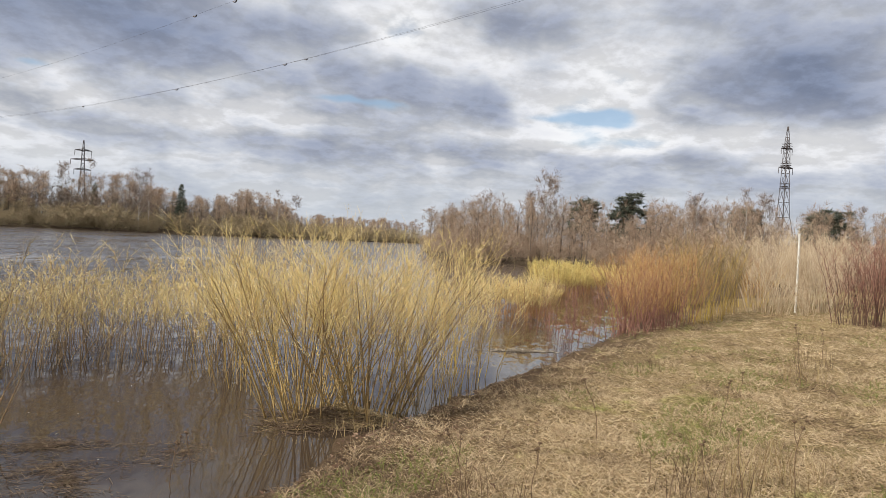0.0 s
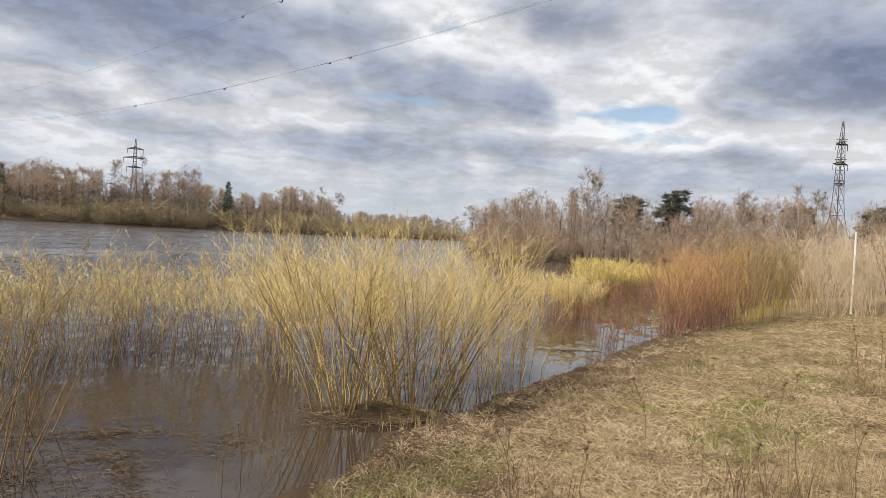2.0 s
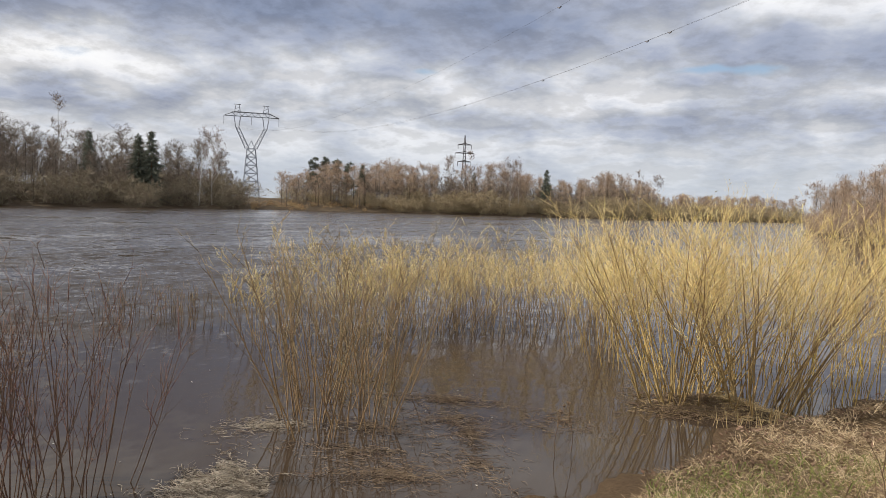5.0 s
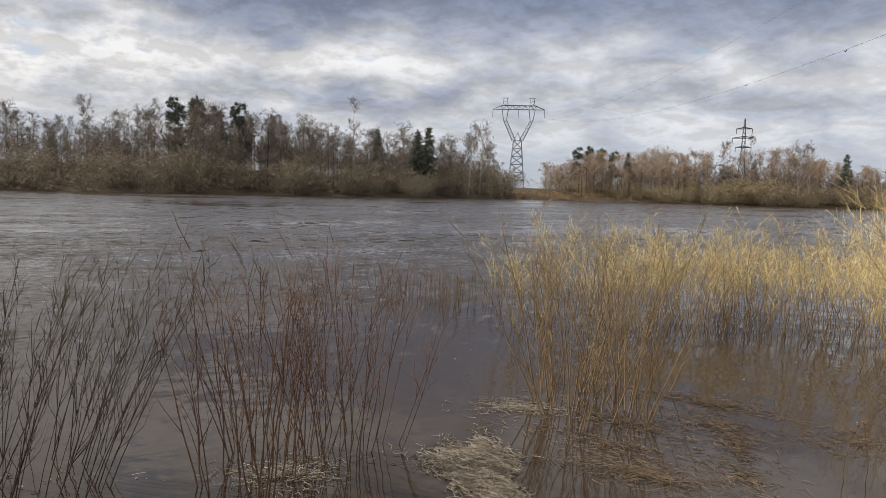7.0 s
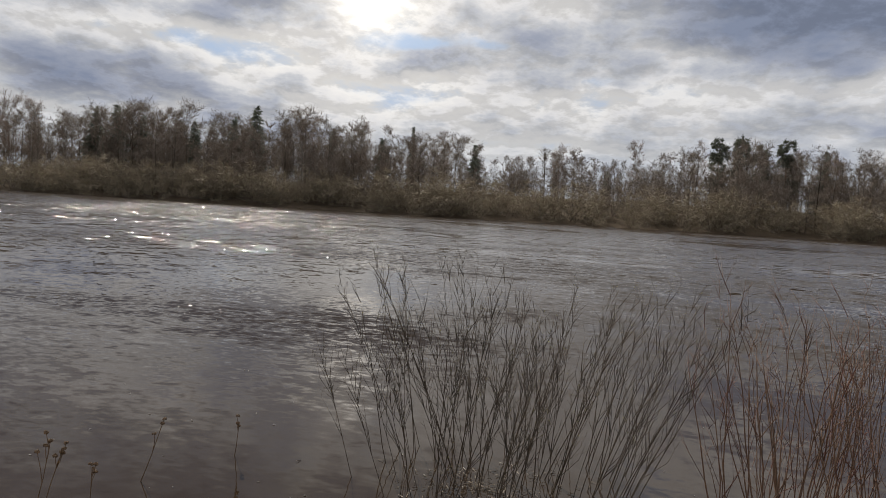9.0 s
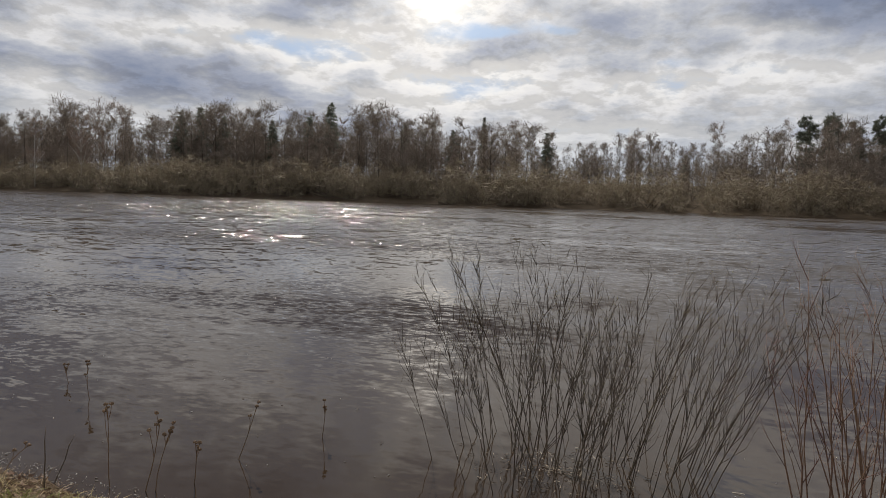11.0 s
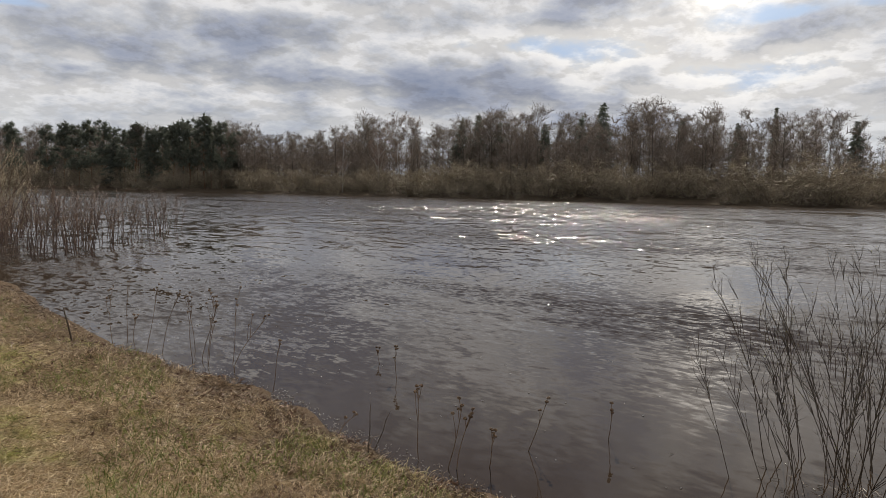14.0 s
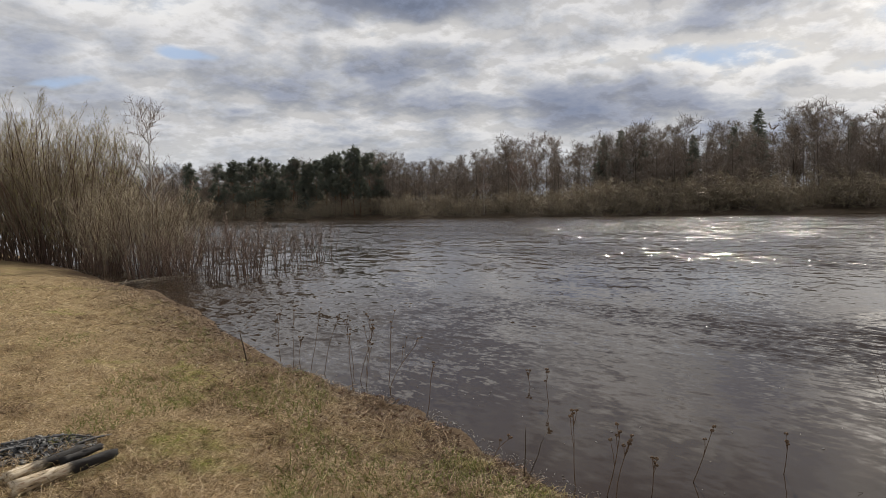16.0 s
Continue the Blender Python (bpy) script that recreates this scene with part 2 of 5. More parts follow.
YELLOW_TWIG = twiggy("yellow_twig", [(0.46, 0.34, 0.12), (0.72, 0.58, 0.20), (0.82, 0.70, 0.30), (0.56, 0.40, 0.14)])
PALE_TWIG = twiggy("pale_twig", [(0.40, 0.30, 0.20), (0.62, 0.50, 0.35), (0.70, 0.60, 0.44), (0.46, 0.33, 0.21)])
SHRUB_TWIG = twiggy("shrub_twig", [(0.235, 0.19, 0.145), (0.33, 0.275, 0.20), (0.36, 0.315, 0.21), (0.265, 0.21, 0.16)], patch=0.04, through_=0.15)
BIRCH_BARK = twiggy("birch_bark", [(0.42, 0.40, 0.37), (0.55, 0.53, 0.50), (0.34, 0.31, 0.28)], patch=0.3)
BIRCH_TWIG = twiggy("birch_twig", [(0.24, 0.18, 0.14), (0.33, 0.27, 0.22), (0.28, 0.19, 0.15)], patch=0.1)
NEEDLES = twiggy("needles", [(0.095, 0.11, 0.094), (0.145, 0.16, 0.128), (0.20, 0.215, 0.16)], patch=0.3, through_=0.3)
PINE_BARK = twiggy("pine_bark", [(0.16, 0.09, 0.055), (0.24, 0.13, 0.07), (0.13, 0.09, 0.07)], patch=0.8)


def grass_material(name, sets, rough=0.85):
    """Blades: every blade its own shade, and slow patches of paler, browner and greener growth."""
    m, n, b = material(name, rough)
    g = where(n)
    r, p = g.outputs["Random Per Island"], g.outputs["Position"]
    a = n.ramp(r, [((i + 0.5) / len(sets[0]), c) for i, c in enumerate(sets[0])])
    k = n.ramp(r, [((i + 0.5) / len(sets[1]), c) for i, c in enumerate(sets[1])])
    q = n.ramp(r, [((i + 0.5) / len(sets[2]), c) for i, c in enumerate(sets[2])])
    col = n.mix(n.smooth(n.noise(p, 1.3, 5.0, 0.65), 0.48, 0.62), a, k)
    col = n.mix(n.smooth(n.noise(n.vec("ADD", p, (31.0, 7.0, 0.0)), 0.8, 5.0, 0.65), 0.56, 0.68), col, q)
    n.put(b.inputs["Base Color"], col)
    b.inputs["Specular IOR Level"].default_value = 0.2
    # thin blades let part of the light through
    glow = n.add("ShaderNodeBsdfTranslucent")
    n.put(glow.inputs[0], col)
    both = n.add("ShaderNodeMixShader")
    both.inputs[0].default_value = 0.2
    n.put(both.inputs[1], b.outputs[0])
    n.put(both.inputs[2], glow.outputs[0])
    n.put(n.tree.nodes["Material Output"].inputs[0], both.outputs[0])
    return m


DRY_GRASS = grass_material("dry_grass", ([(0.32, 0.235, 0.145), (0.63, 0.50, 0.32), (0.74, 0.61, 0.42), (0.52, 0.39, 0.245)], [(0.10, 0.07, 0.045), (0.38, 0.27, 0.165), (0.62, 0.48, 0.31), (0.19, 0.13, 0.085)],
                                         [(0.24, 0.27, 0.08), (0.50, 0.48, 0.17), (0.38, 0.39, 0.12), (0.64, 0.56, 0.28)]))
STRAW = twiggy("straw", [(0.36, 0.26, 0.13), (0.50, 0.39, 0.21), (0.58, 0.46, 0.26), (0.30, 0.20, 0.10), (0.46, 0.36, 0.18)], patch=0.7)
WET_STRAW = twiggy("wet_straw", [(0.08, 0.055, 0.035), (0.15, 0.105, 0.065), (0.24, 0.175, 0.11), (0.10, 0.06, 0.04)], rough=0.5)
PALE_STRAW = twiggy("pale_straw", [(0.17, 0.13, 0.09), (0.34, 0.28, 0.21), (0.46, 0.41, 0.33), (0.09, 0.065, 0.045)], rough=0.6)
DEAD_LEAF = twiggy("dead_leaf", [(0.10, 0.06, 0.04), (0.21, 0.13, 0.085), (0.30, 0.20, 0.14), (0.14, 0.075, 0.05)], rough=0.7)
GRASS_GREEN = twiggy("grass_green", [(0.13, 0.17, 0.035), (0.20, 0.24, 0.06), (0.26, 0.27, 0.08)], patch=0.9)
WEED = twiggy("weed", [(0.10, 0.065, 0.04), (0.15, 0.10, 0.06), (0.20, 0.13, 0.08)])


def steel():
    m, n, b = material("galvanised_steel", 0.55)
    g = where(n)
    n.put(b.inputs["Base Color"], n.ramp(n.noise(g.outputs["Position"], 1.5, 5), [(0.3, (0.24, 0.26, 0.31)), (0.7, (0.36, 0.38, 0.43))]))
    b.inputs["Metallic"].default_value = 0.25
    return m


def rusty_steel():
    m, n, b = material("dark_painted_steel", 0.6)
    g = where(n)
    n.put(b.inputs["Base Color"], n.ramp(n.noise(g.outputs["Position"], 1.5, 5), [(0.3, (0.07, 0.065, 0.07)), (0.7, (0.13, 0.11, 0.11))]))
    b.inputs["Metallic"].default_value = 0.3
    return m


STEEL, DARK_STEEL = steel(), rusty_steel()


def ground_material():
    m, n, b = material("bank_ground", 0.95)
    g = where(n)
    p = g.outputs["Position"]
    s = n.add("ShaderNodeSeparateXYZ")
    n.put(s.inputs[0], p)
    thatch = n.noise(p, 26.0, 6.0, 0.72, 1.2)
    patch = n.noise(p, 0.55, 4.0)
    fibre = n.noise(n.vec("MULTIPLY", p, (1.0, 3.0, 1.0)), 40.0, 4.0, 0.7, 0.6)
    dry = n.ramp(thatch, [(0.34, (0.06, 0.042, 0.025)), (0.46, (0.22, 0.155, 0.08)), (0.56, (0.48, 0.37, 0.20)), (0.8, (0.38, 0.28, 0.15))])
    green = n.ramp(fibre, [(0.3, (0.12, 0.13, 0.035)), (0.7, (0.27, 0.26, 0.08))])
    col = n.mix(n.smooth(patch, 0.55, 0.72, 0.0, 0.55), dry, green)
    brown = n.ramp(fibre, [(0.3, (0.07, 0.045, 0.03)), (0.7, (0.20, 0.14, 0.085))])
    edge = n.math("ADD", s.outputs[2], n.math("MULTIPLY", n.noise(p, 1.6, 5.0), 0.22))
    col = n.mix(n.smooth(edge, 0.22, 0.46, 1.0, 0.0), col, brown)
    litter = n.ramp(n.noise(p, 0.6, 6.0, 0.7), [(0.3, (0.07, 0.052, 0.036)), (0.7, (0.12, 0.092, 0.062))])
    away = n.add("ShaderNodeVectorMath")
    away.operation = "LENGTH"
    n.put(away.inputs[0], p)
    col = n.mix(n.smooth(away.outputs["Value"], 45.0, 75.0), col, litter)
    n.put(b.inputs["Base Color"], col)
    bump(n, b, n.math("ADD", n.math("MULTIPLY", thatch, 0.7), n.math("MULTIPLY", fibre, 0.5)), 0.9, 0.06)
    b.inputs["Specular IOR Level"].default_value = 0.1
    return m


def water_material():
    m, n, b = material("river_water", 0.06)
    g = where(n)
    p = g.outputs["Position"]
    silt = n.noise(p, 0.15, 4.0)
    axes = n.add("ShaderNodeSeparateXYZ")
    n.put(axes.inputs[0], p)
    # over the flooded grass the brown bottom shows through
    shallow = n.math("MULTIPLY", n.smooth(axes.outputs[1], 1.5, 5.0), n.smooth(n.math("ADD", axes.outputs[0], n.math("MULTIPLY", silt, 2.0)), -6.5, -2.5))
    n.put(b.inputs["Base Color"], n.mix(shallow, n.ramp(silt, [(0.3, (0.029, 0.0195, 0.0125)), (0.7, (0.040, 0.0275, 0.0175))]), (0.050, 0.036, 0.026)))
    b.inputs["IOR"].default_value, b.inputs["Specular IOR Level"].default_value = 1.33, 0.5
    away = n.add("ShaderNodeVectorMath")
    away.operation = "LENGTH"
    n.put(away.inputs[0], p)
    d = away.outputs["Value"]
    turn = n.add("ShaderNodeMapping")
    n.put(turn.inputs[0], p)
    turn.inputs["Rotation"].default_value = (0, 0, radians(8))
    long = n.vec("MULTIPLY", turn.outputs[0], (1.0, 0.5, 1.0))

    def slope(scale, amount):
        """The tilt of waves of one size."""
        t = n.vec("SUBTRACT", n.add_noise_colour(long, scale), (0.5, 0.5, 0.5))
        k = n.vec("SCALE", t)
        n.put(k.node.inputs["Scale"], amount)
        return k

    # gusts roughen the surface in long patches; the current runs rough far out, and the flooded shallows lie in the lee
    gust = n.smooth(n.noise(n.vec("MULTIPLY", turn.outputs[0], (1.0, 0.30, 1.0)), 0.11, 5.0, 0.62, 0.8), 0.38, 0.62, 0.28, 1.45)
    lee = n.math("MAXIMUM", n.smooth(axes.outputs[1], 4.0, 0.5), n.smooth(axes.outputs[0], -7.0, -10.0))
    rough_ = n.math("MULTIPLY", n.smooth(d, 5.0, 13.0, 0.12, 1.0), n.math("MULTIPLY_ADD", lee, 0.6, 0.4))
    rough_ = n.math("MULTIPLY", rough_, gust)
    rx = n.math("DIVIDE", n.math("ADD", axes.outputs[0], 55.0), 15.0)
    ry = n.math("DIVIDE", n.math("ADD", axes.outputs[1], 33.0), 17.0)
    race = n.math("EXPONENT", n.math("MULTIPLY", n.math("MULTIPLY_ADD", rx, rx, n.math("MULTIPLY", ry, ry)), -1.0))
    rough_ = n.math("MULTIPLY_ADD", n.math("MULTIPLY", race, gust), 1.9, rough_)
    tilt = n.vec("ADD", n.vec("ADD", slope(0.9, n.math("MULTIPLY", rough_, 0.22)), slope(6.0, n.math("MULTIPLY", rough_, 0.52))), slope(15.0, n.math("MULTIPLY", rough_, 0.42)))
    tilt = n.vec("ADD", tilt, slope(1.9, n.math("MULTIPLY", rough_, n.smooth(d, 8.0, 28.0, 0.0, 0.72))))
    # all wave normals lean towards the near bank, brightening the far water's reflections
    sky_lean = n.vec("SCALE", (1.0, -0.15, 0.0))
    n.put(sky_lean.node.inputs["Scale"], n.math("MULTIPLY", n.math("MINIMUM", rough_, 1.2), 0.125))
    flat = n.vec("MULTIPLY", n.vec("ADD", tilt, sky_lean), (1.0, 1.0, 0.0))
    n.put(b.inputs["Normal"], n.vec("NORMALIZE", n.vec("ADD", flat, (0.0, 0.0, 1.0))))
    # ripples too fine to be told apart widen the reflections further out
    n.put(b.inputs["Roughness"], n.smooth(d, 5.0, 60.0, 0.04, 0.10))
    return m


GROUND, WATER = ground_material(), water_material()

# ---------------------------------------------------------------- mesh tools


def mesh_of(name, verts, tris, mat, smooth=False):
    me = bpy.data.meshes.new(name)
    v, t = np.asarray(verts, np.float32), np.asarray(tris, np.int32)
    me.vertices.add(len(v))
    me.vertices.foreach_set("co", v.ravel())
    me.loops.add(len(t) * 3)
    me.loops.foreach_set("vertex_index", t.ravel())
    me.polygons.add(len(t))
    me.polygons.foreach_set("loop_start", np.arange(0, len(t) * 3, 3, dtype=np.int32))
    me.polygons.foreach_set("use_smooth", np.full(len(t), smooth))
    me.update(calc_edges=True)
    me.validate()
    me.materials.append(mat)
    return me


def join(pieces):
    vs, ts, k = [], [], 0
    for v, t in pieces:
        vs.append(v)
        ts.append(t + k)
        k += len(v)
    return np.concatenate(vs), np.concatenate(ts)


def tubes(points, radii, sides=3, tip=True):
    """Many tapered tubes at once: points (n, k, 3), radii (n, k)."""
    points, radii = np.asarray(points, float), np.asarray(radii, float)
    n, k, _ = points.shape
    d = points[:, -1] - points[:, 0]
    d /= np.linalg.norm(d, axis=1, keepdims=True) + 1e-9
    ref = np.where(np.abs(d[:, 2:3]) < 0.8, [[0.0, 0, 1]], [[1.0, 0, 0]])
    a = np.cross(d, ref)
    a /= np.linalg.norm(a, axis=1, keepdims=True) + 1e-9
    b = np.cross(d, a)
    ang = np.arange(sides) * 2 * np.pi / sides
    ring = a[:, None, :] * np.cos(ang)[None, :, None] + b[:, None, :] * np.sin(ang)[None, :, None]
    rings = k - 1 if tip else k
    v = points[:, :rings, None, :] + ring[:, None] * radii[:, :rings, None, None]
    v = v.reshape(n, rings * sides, 3)
    per = rings * sides
    if tip:
        v = np.concatenate([v, points[:, -1:, :]], 1)
        per += 1
    t = []
    for i in range(rings - 1):
        for j in range(sides):
            p, q = i * sides + j, i * sides + (j + 1) % sides
            t += [(p, q, q + sides), (p, q + sides, p + sides)]
    if tip:
        for j in range(sides):
            t.append(((rings - 1) * sides + j, (rings - 1) * sides + (j + 1) % sides, per - 1))
    t = np.array(t)[None] + (np.arange(n) * per)[:, None, None]
    return v.reshape(-1, 3), t.reshape(-1, 3)


def along(points, s):
    """Places and directions at s (0 to 1) along polylines (n, k, 3); s is (n, m)."""
    n, k, _ = points.shape
    f = s * (k - 1)
    i = np.clip(f.astype(int), 0, k - 2)
    w = (f - i)[..., None]
    rows = np.arange(n)[:, None]
    a, b = points[rows, i], points[rows, i + 1]
    d = b - a
    return a * (1 - w) + b * w, d / (np.linalg.norm(d, axis=-1, keepdims=True) + 1e-9)


def branch(rng, points, count, lo, hi, length, spread, rise=0.3, k=3, jitter=0.3):
    """Side shoots from polylines: each leaves its parent at about spread (0 along it, 1 square to it) and bends upwards."""
    n = len(points)
    s = rng.uniform(lo, hi, (n, count))
    at, d = along(points, s)
    side = rng.normal(size=(n, count, 3))
    side -= (side * d).sum(-1, keepdims=True) * d
    side /= np.linalg.norm(side, axis=-1, keepdims=True)
    way = d * (1 - spread) + side * spread + np.array([0, 0, rise])
    way /= np.linalg.norm(way, axis=-1, keepdims=True)
    size = length * (1.15 - 0.7 * s) * rng.uniform(1 - jitter, 1 + jitter, (n, count))
    steps = np.linspace(0, 1, k)[None, None, :, None]
    p = at[:, :, None] + way[:, :, None] * size[..., None, None] * steps
    p[..., 2] += (steps[..., 0] ** 2) * size[..., None] * rise * 0.5
    if k > 2:
        p[:, :, 1:-1] += rng.normal(size=p[:, :, 1:-1].shape) * size[..., None, None] * 0.05
    return p.reshape(n * count, k, 3), size.reshape(-1)


def thick(size, k, base, taper=0.35):
    return (size[:, None] * base) * np.linspace(1, taper, k)[None]


def part(name, mesh, parent, label="", kind=""):
    ob = new(name, mesh)
    ob.parent = parent
    return tagged(ob, label, kind=kind)


def thing(name, label, category, group="", kind="", at=(0, 0, 0)):
    ob = new(name)
    ob.empty_display_size = 0.2
    ob.location = at
    return tagged(ob, label, category, group, kind)


def parked(ob, at, turn=0.0, scale=1.0):
    """Copies a finished thing to a place."""
    c = copy_thing(ob, pose(*at, 0, 0, turn))
    c.scale = (scale, scale, scale) if not isinstance(scale, tuple) else scale
    return c


def spun(v, t, at, turn, sx, sz):
    c, s = math.cos(turn), math.sin(turn)
    w = v * np.array([sx, sx, sz])
    return np.stack([w[:, 0] * c - w[:, 1] * s + at[0], w[:, 0] * s + w[:, 1] * c + at[1], w[:, 2] + at[2]], 1), t

# ---------------------------------------------------------------- land and water


NEAR_SHORE = [(-10, -600), (-14, -130), (-9, -60), (-7, -31), (-6.5, -24), (-6.2, -20), (-6.0, -17), (-5.3, -13), (-4.5, -10), (-4.15, -8),
              (-4.1, -6.5), (-3.95, -4.9), (-3.6, -3.7), (-3.4, -2.6), (-3.2, -1), (-3.0, 0.5), (-2.5, 2.2), (-1.8, 3.9), (-1.14, 5.15),
              (-0.86, 6.17), (-0.29, 7.35), (0.69, 9.12), (1.76, 11.06), (3.39, 14.04), (4.65, 16.44), (6.5, 20), (8.5, 24), (11, 28), (17, 34),
              (24, 44), (24, 56), (16, 66), (10.5, 69.7), (7, 69.3), (2.7, 66), (0, 76), (-3, 110), (-4, 160), (-7, 240), (5, 345)]
FAR_SHORE = [(-40, -600), (-80, -300), (-100, -220), (-109, -155), (-112, -110), (-109, -68), (-109, -40), (-109, -13), (-111, 14), (-113, 41),
             (-113, 65), (-114, 89), (-117, 119), (-105, 150), (-90, 168), (-65, 192), (-40, 240), (-25, 310), (-8, 345)]
NEAR_LAND = NEAR_SHORE + [(5, 4500), (4500, 4500), (4500, -4500), (-10, -4500)]
FAR_LAND = FAR_SHORE + [(-8, 4500), (-4500, 4500), (-4500, -4500), (-40, -4500)]


def inside_distance(poly, x, y):
    """Distance from a polygon's outline, positive inside."""
    p = np.array(poly, float)
    q = np.roll(p, -1, 0)
    best, odd = np.full(x.shape, 1e9), np.zeros(x.shape, bool)
    for (ax, ay), (bx, by) in zip(p, q):
        ux, uy = bx - ax, by - ay
        f = np.clip(((x - ax) * ux + (y - ay) * uy) / (ux * ux + uy * uy + 1e-12), 0, 1)
        best = np.minimum(best, np.hypot(x - ax - f * ux, y - ay - f * uy))
        if ay != by:
            odd ^= ((ay > y) != (by > y)) & (x < ax + (y - ay) * ux / uy)
    return np.where(odd, best, -best)


def ground_z(x, y):
    x, y = np.asarray(x, float), np.asarray(y, float)
    wob = 0.12 * np.sin(x * 3.1 + 1.7 * np.sin(y * 1.3)) * np.sin(y * 2.7) + 0.06 * np.sin(x * 7.3 + y * 5.1)
    a = inside_distance(NEAR_LAND, x, y) + wob
    b = inside_distance(FAR_LAND, x, y) + 2 * wob
    za = np.where(a > 0, 0.07 * np.clip(a * 12, 0, 1) + 0.42 * (1 - np.exp(-np.maximum(a, 0) / 2.2)) + 0.22 * np.clip((a - 2) / 9, 0, 1), np.maximum(0.22 * a, -1.6))
    za = za + np.where(a > 0.3, 0.025 * np.sin(x * 2.1 + y) * np.sin(y * 1.7 - x) + 0.012 * np.sin(x * 6.1) * np.sin(y * 5.3 + x), 0)
    zb = np.where(b > 0, 0.12 * np.clip(b * 4, 0, 1) + 0.88 * (1 - np.exp(-np.maximum(b - 1, 0) / 6.0)) + np.clip(b * 0.05, 0, 1.0) + np.clip((b - 10) * 0.10, 0, 3.2) * np.clip((130 - y) / 60, 0.35, 1.0), np.maximum(0.22 * b, -1.6))
    return np.maximum(za, zb)


def build_ground():
    rad = np.concatenate([[0.0], 1.0 * 1.062 ** np.arange(0, 140)])
    rad = rad[rad < 4300]
    ang = np.linspace(0, 2 * np.pi, 420, endpoint=False)
    rr, aa = np.meshgrid(rad[1:], ang, indexing="ij")
    x, y = rr * np.cos(aa), rr * np.sin(aa)
    v = np.stack([x, y, ground_z(x, y)], -1).reshape(-1, 3)
    v = np.concatenate([v, [[0, 0, float(ground_z(np.zeros(1), np.zeros(1))[0])]]])
    m, k = len(ang), len(rad) - 1
    i, j = np.meshgrid(np.arange(k - 1), np.arange(m), indexing="ij")
    p, q = i * m + j, i * m + (j + 1) % m
    t = np.concatenate([np.stack([p, p + m, q + m], -1).reshape(-1, 3), np.stack([p, q + m, q], -1).reshape(-1, 3),
                        np.stack([np.full(m, len(v) - 1), np.arange(m), (np.arange(m) + 1) % m], -1)])
    tagged(new("ground", mesh_of("ground", v, t, GROUND, True)), "grassy river bank of matted dry grass with green patches", "ground", kind="structure")


build_ground()
w = 4400.0
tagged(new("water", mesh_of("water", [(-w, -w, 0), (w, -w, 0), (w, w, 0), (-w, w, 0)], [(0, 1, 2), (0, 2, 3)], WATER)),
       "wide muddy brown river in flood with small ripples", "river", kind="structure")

# ---------------------------------------------------------------- plants


def bare_tree(rng, height, limbs=14, subs=5, twigs=5, girth=0.011, crown=0.30, lean=0.02, width=0.30, fat=1.0):
    """A leafless broadleaf: trunk, limbs, branches and fine twigs, as (wood, twigs)."""
    k = 6
    z = np.linspace(0, 1, k)
    trunk = np.stack([np.cumsum(rng.normal(0, lean, k)), np.cumsum(rng.normal(0, lean, k)), z], -1)[None] * np.array([height, height, height])
    trunk[0, :, :2] -= trunk[0, 0, :2]
    wood = [tubes(trunk, (height * girth) * np.linspace(1, 0.12, k)[None], 5)]
    l1, s1 = branch(rng, trunk, limbs, crown, 0.97, height * width, 0.62, 0.35, 3)
    wood.append(tubes(l1, thick(s1, 3, 0.016), 3))
    l2, s2 = branch(rng, l1, subs, 0.2, 0.98, height * width * 0.48, 0.62, 0.2, 2)
    fine = [tubes(l2, thick(s2, 2, 0.022 * fat), 3)]
    l3, s3 = branch(rng, l2, twigs, 0.15, 1.0, height * width * 0.26, 0.62, 0.2, 2)
    fine.append(tubes(l3, thick(s3, 2, 0.034 * fat), 3))
    return join(wood), join(fine)


def slivers(points, radii):
    """The thinnest far twigs: one slim pointed blade for each (n, 2, 3), turned about its own length at random."""
    d = points[:, 1] - points[:, 0]
    ref = np.random.default_rng(len(points)).normal(size=d.shape)
    side = np.cross(d, ref)
    side *= radii[:, None] / (np.linalg.norm(side, axis=1, keepdims=True) + 1e-9)
    v = np.stack([points[:, 0] - side, points[:, 0] + side, points[:, 1]], 1).reshape(-1, 3)
    return v, np.arange(len(v)).reshape(-1, 3)


def wood_tree(rng, height, crown=0.25, width=0.26, limbs=13, subs=6, twigs=6, fat=0.85):
    """A leafless tree of a dense wood: straight trunk, rising limbs and a haze of fine twigs, as (wood, twigs)."""
    k = 4
    trunk = np.zeros((1, k, 3))
    trunk[0, :, 2] = np.linspace(0, height, k)
    trunk[0, 1:, :2] = np.cumsum(rng.normal(0, 0.012, (k - 1, 2)), 0) * height
    wood = [tubes(trunk, (height * 0.009) * np.linspace(1, 0.1, k)[None], 3)]
    l1, s1 = branch(rng, trunk, limbs, crown, 0.98, height * width, 0.58, 0.35, 2)
    wood.append(tubes(l1, thick(s1, 2, 0.014), 3))
    l2, s2 = branch(rng, l1, subs, 0.1, 1.0, height * width * 0.52, 0.6, 0.2, 2)
    l3, s3 = branch(rng, l2, twigs, 0.1, 1.0, height * width * 0.36, 0.62, 0.15, 2)
    return join(wood), join([slivers(l2, s2 * 0.024 * fat), slivers(l3, s3 * 0.036 * fat)])


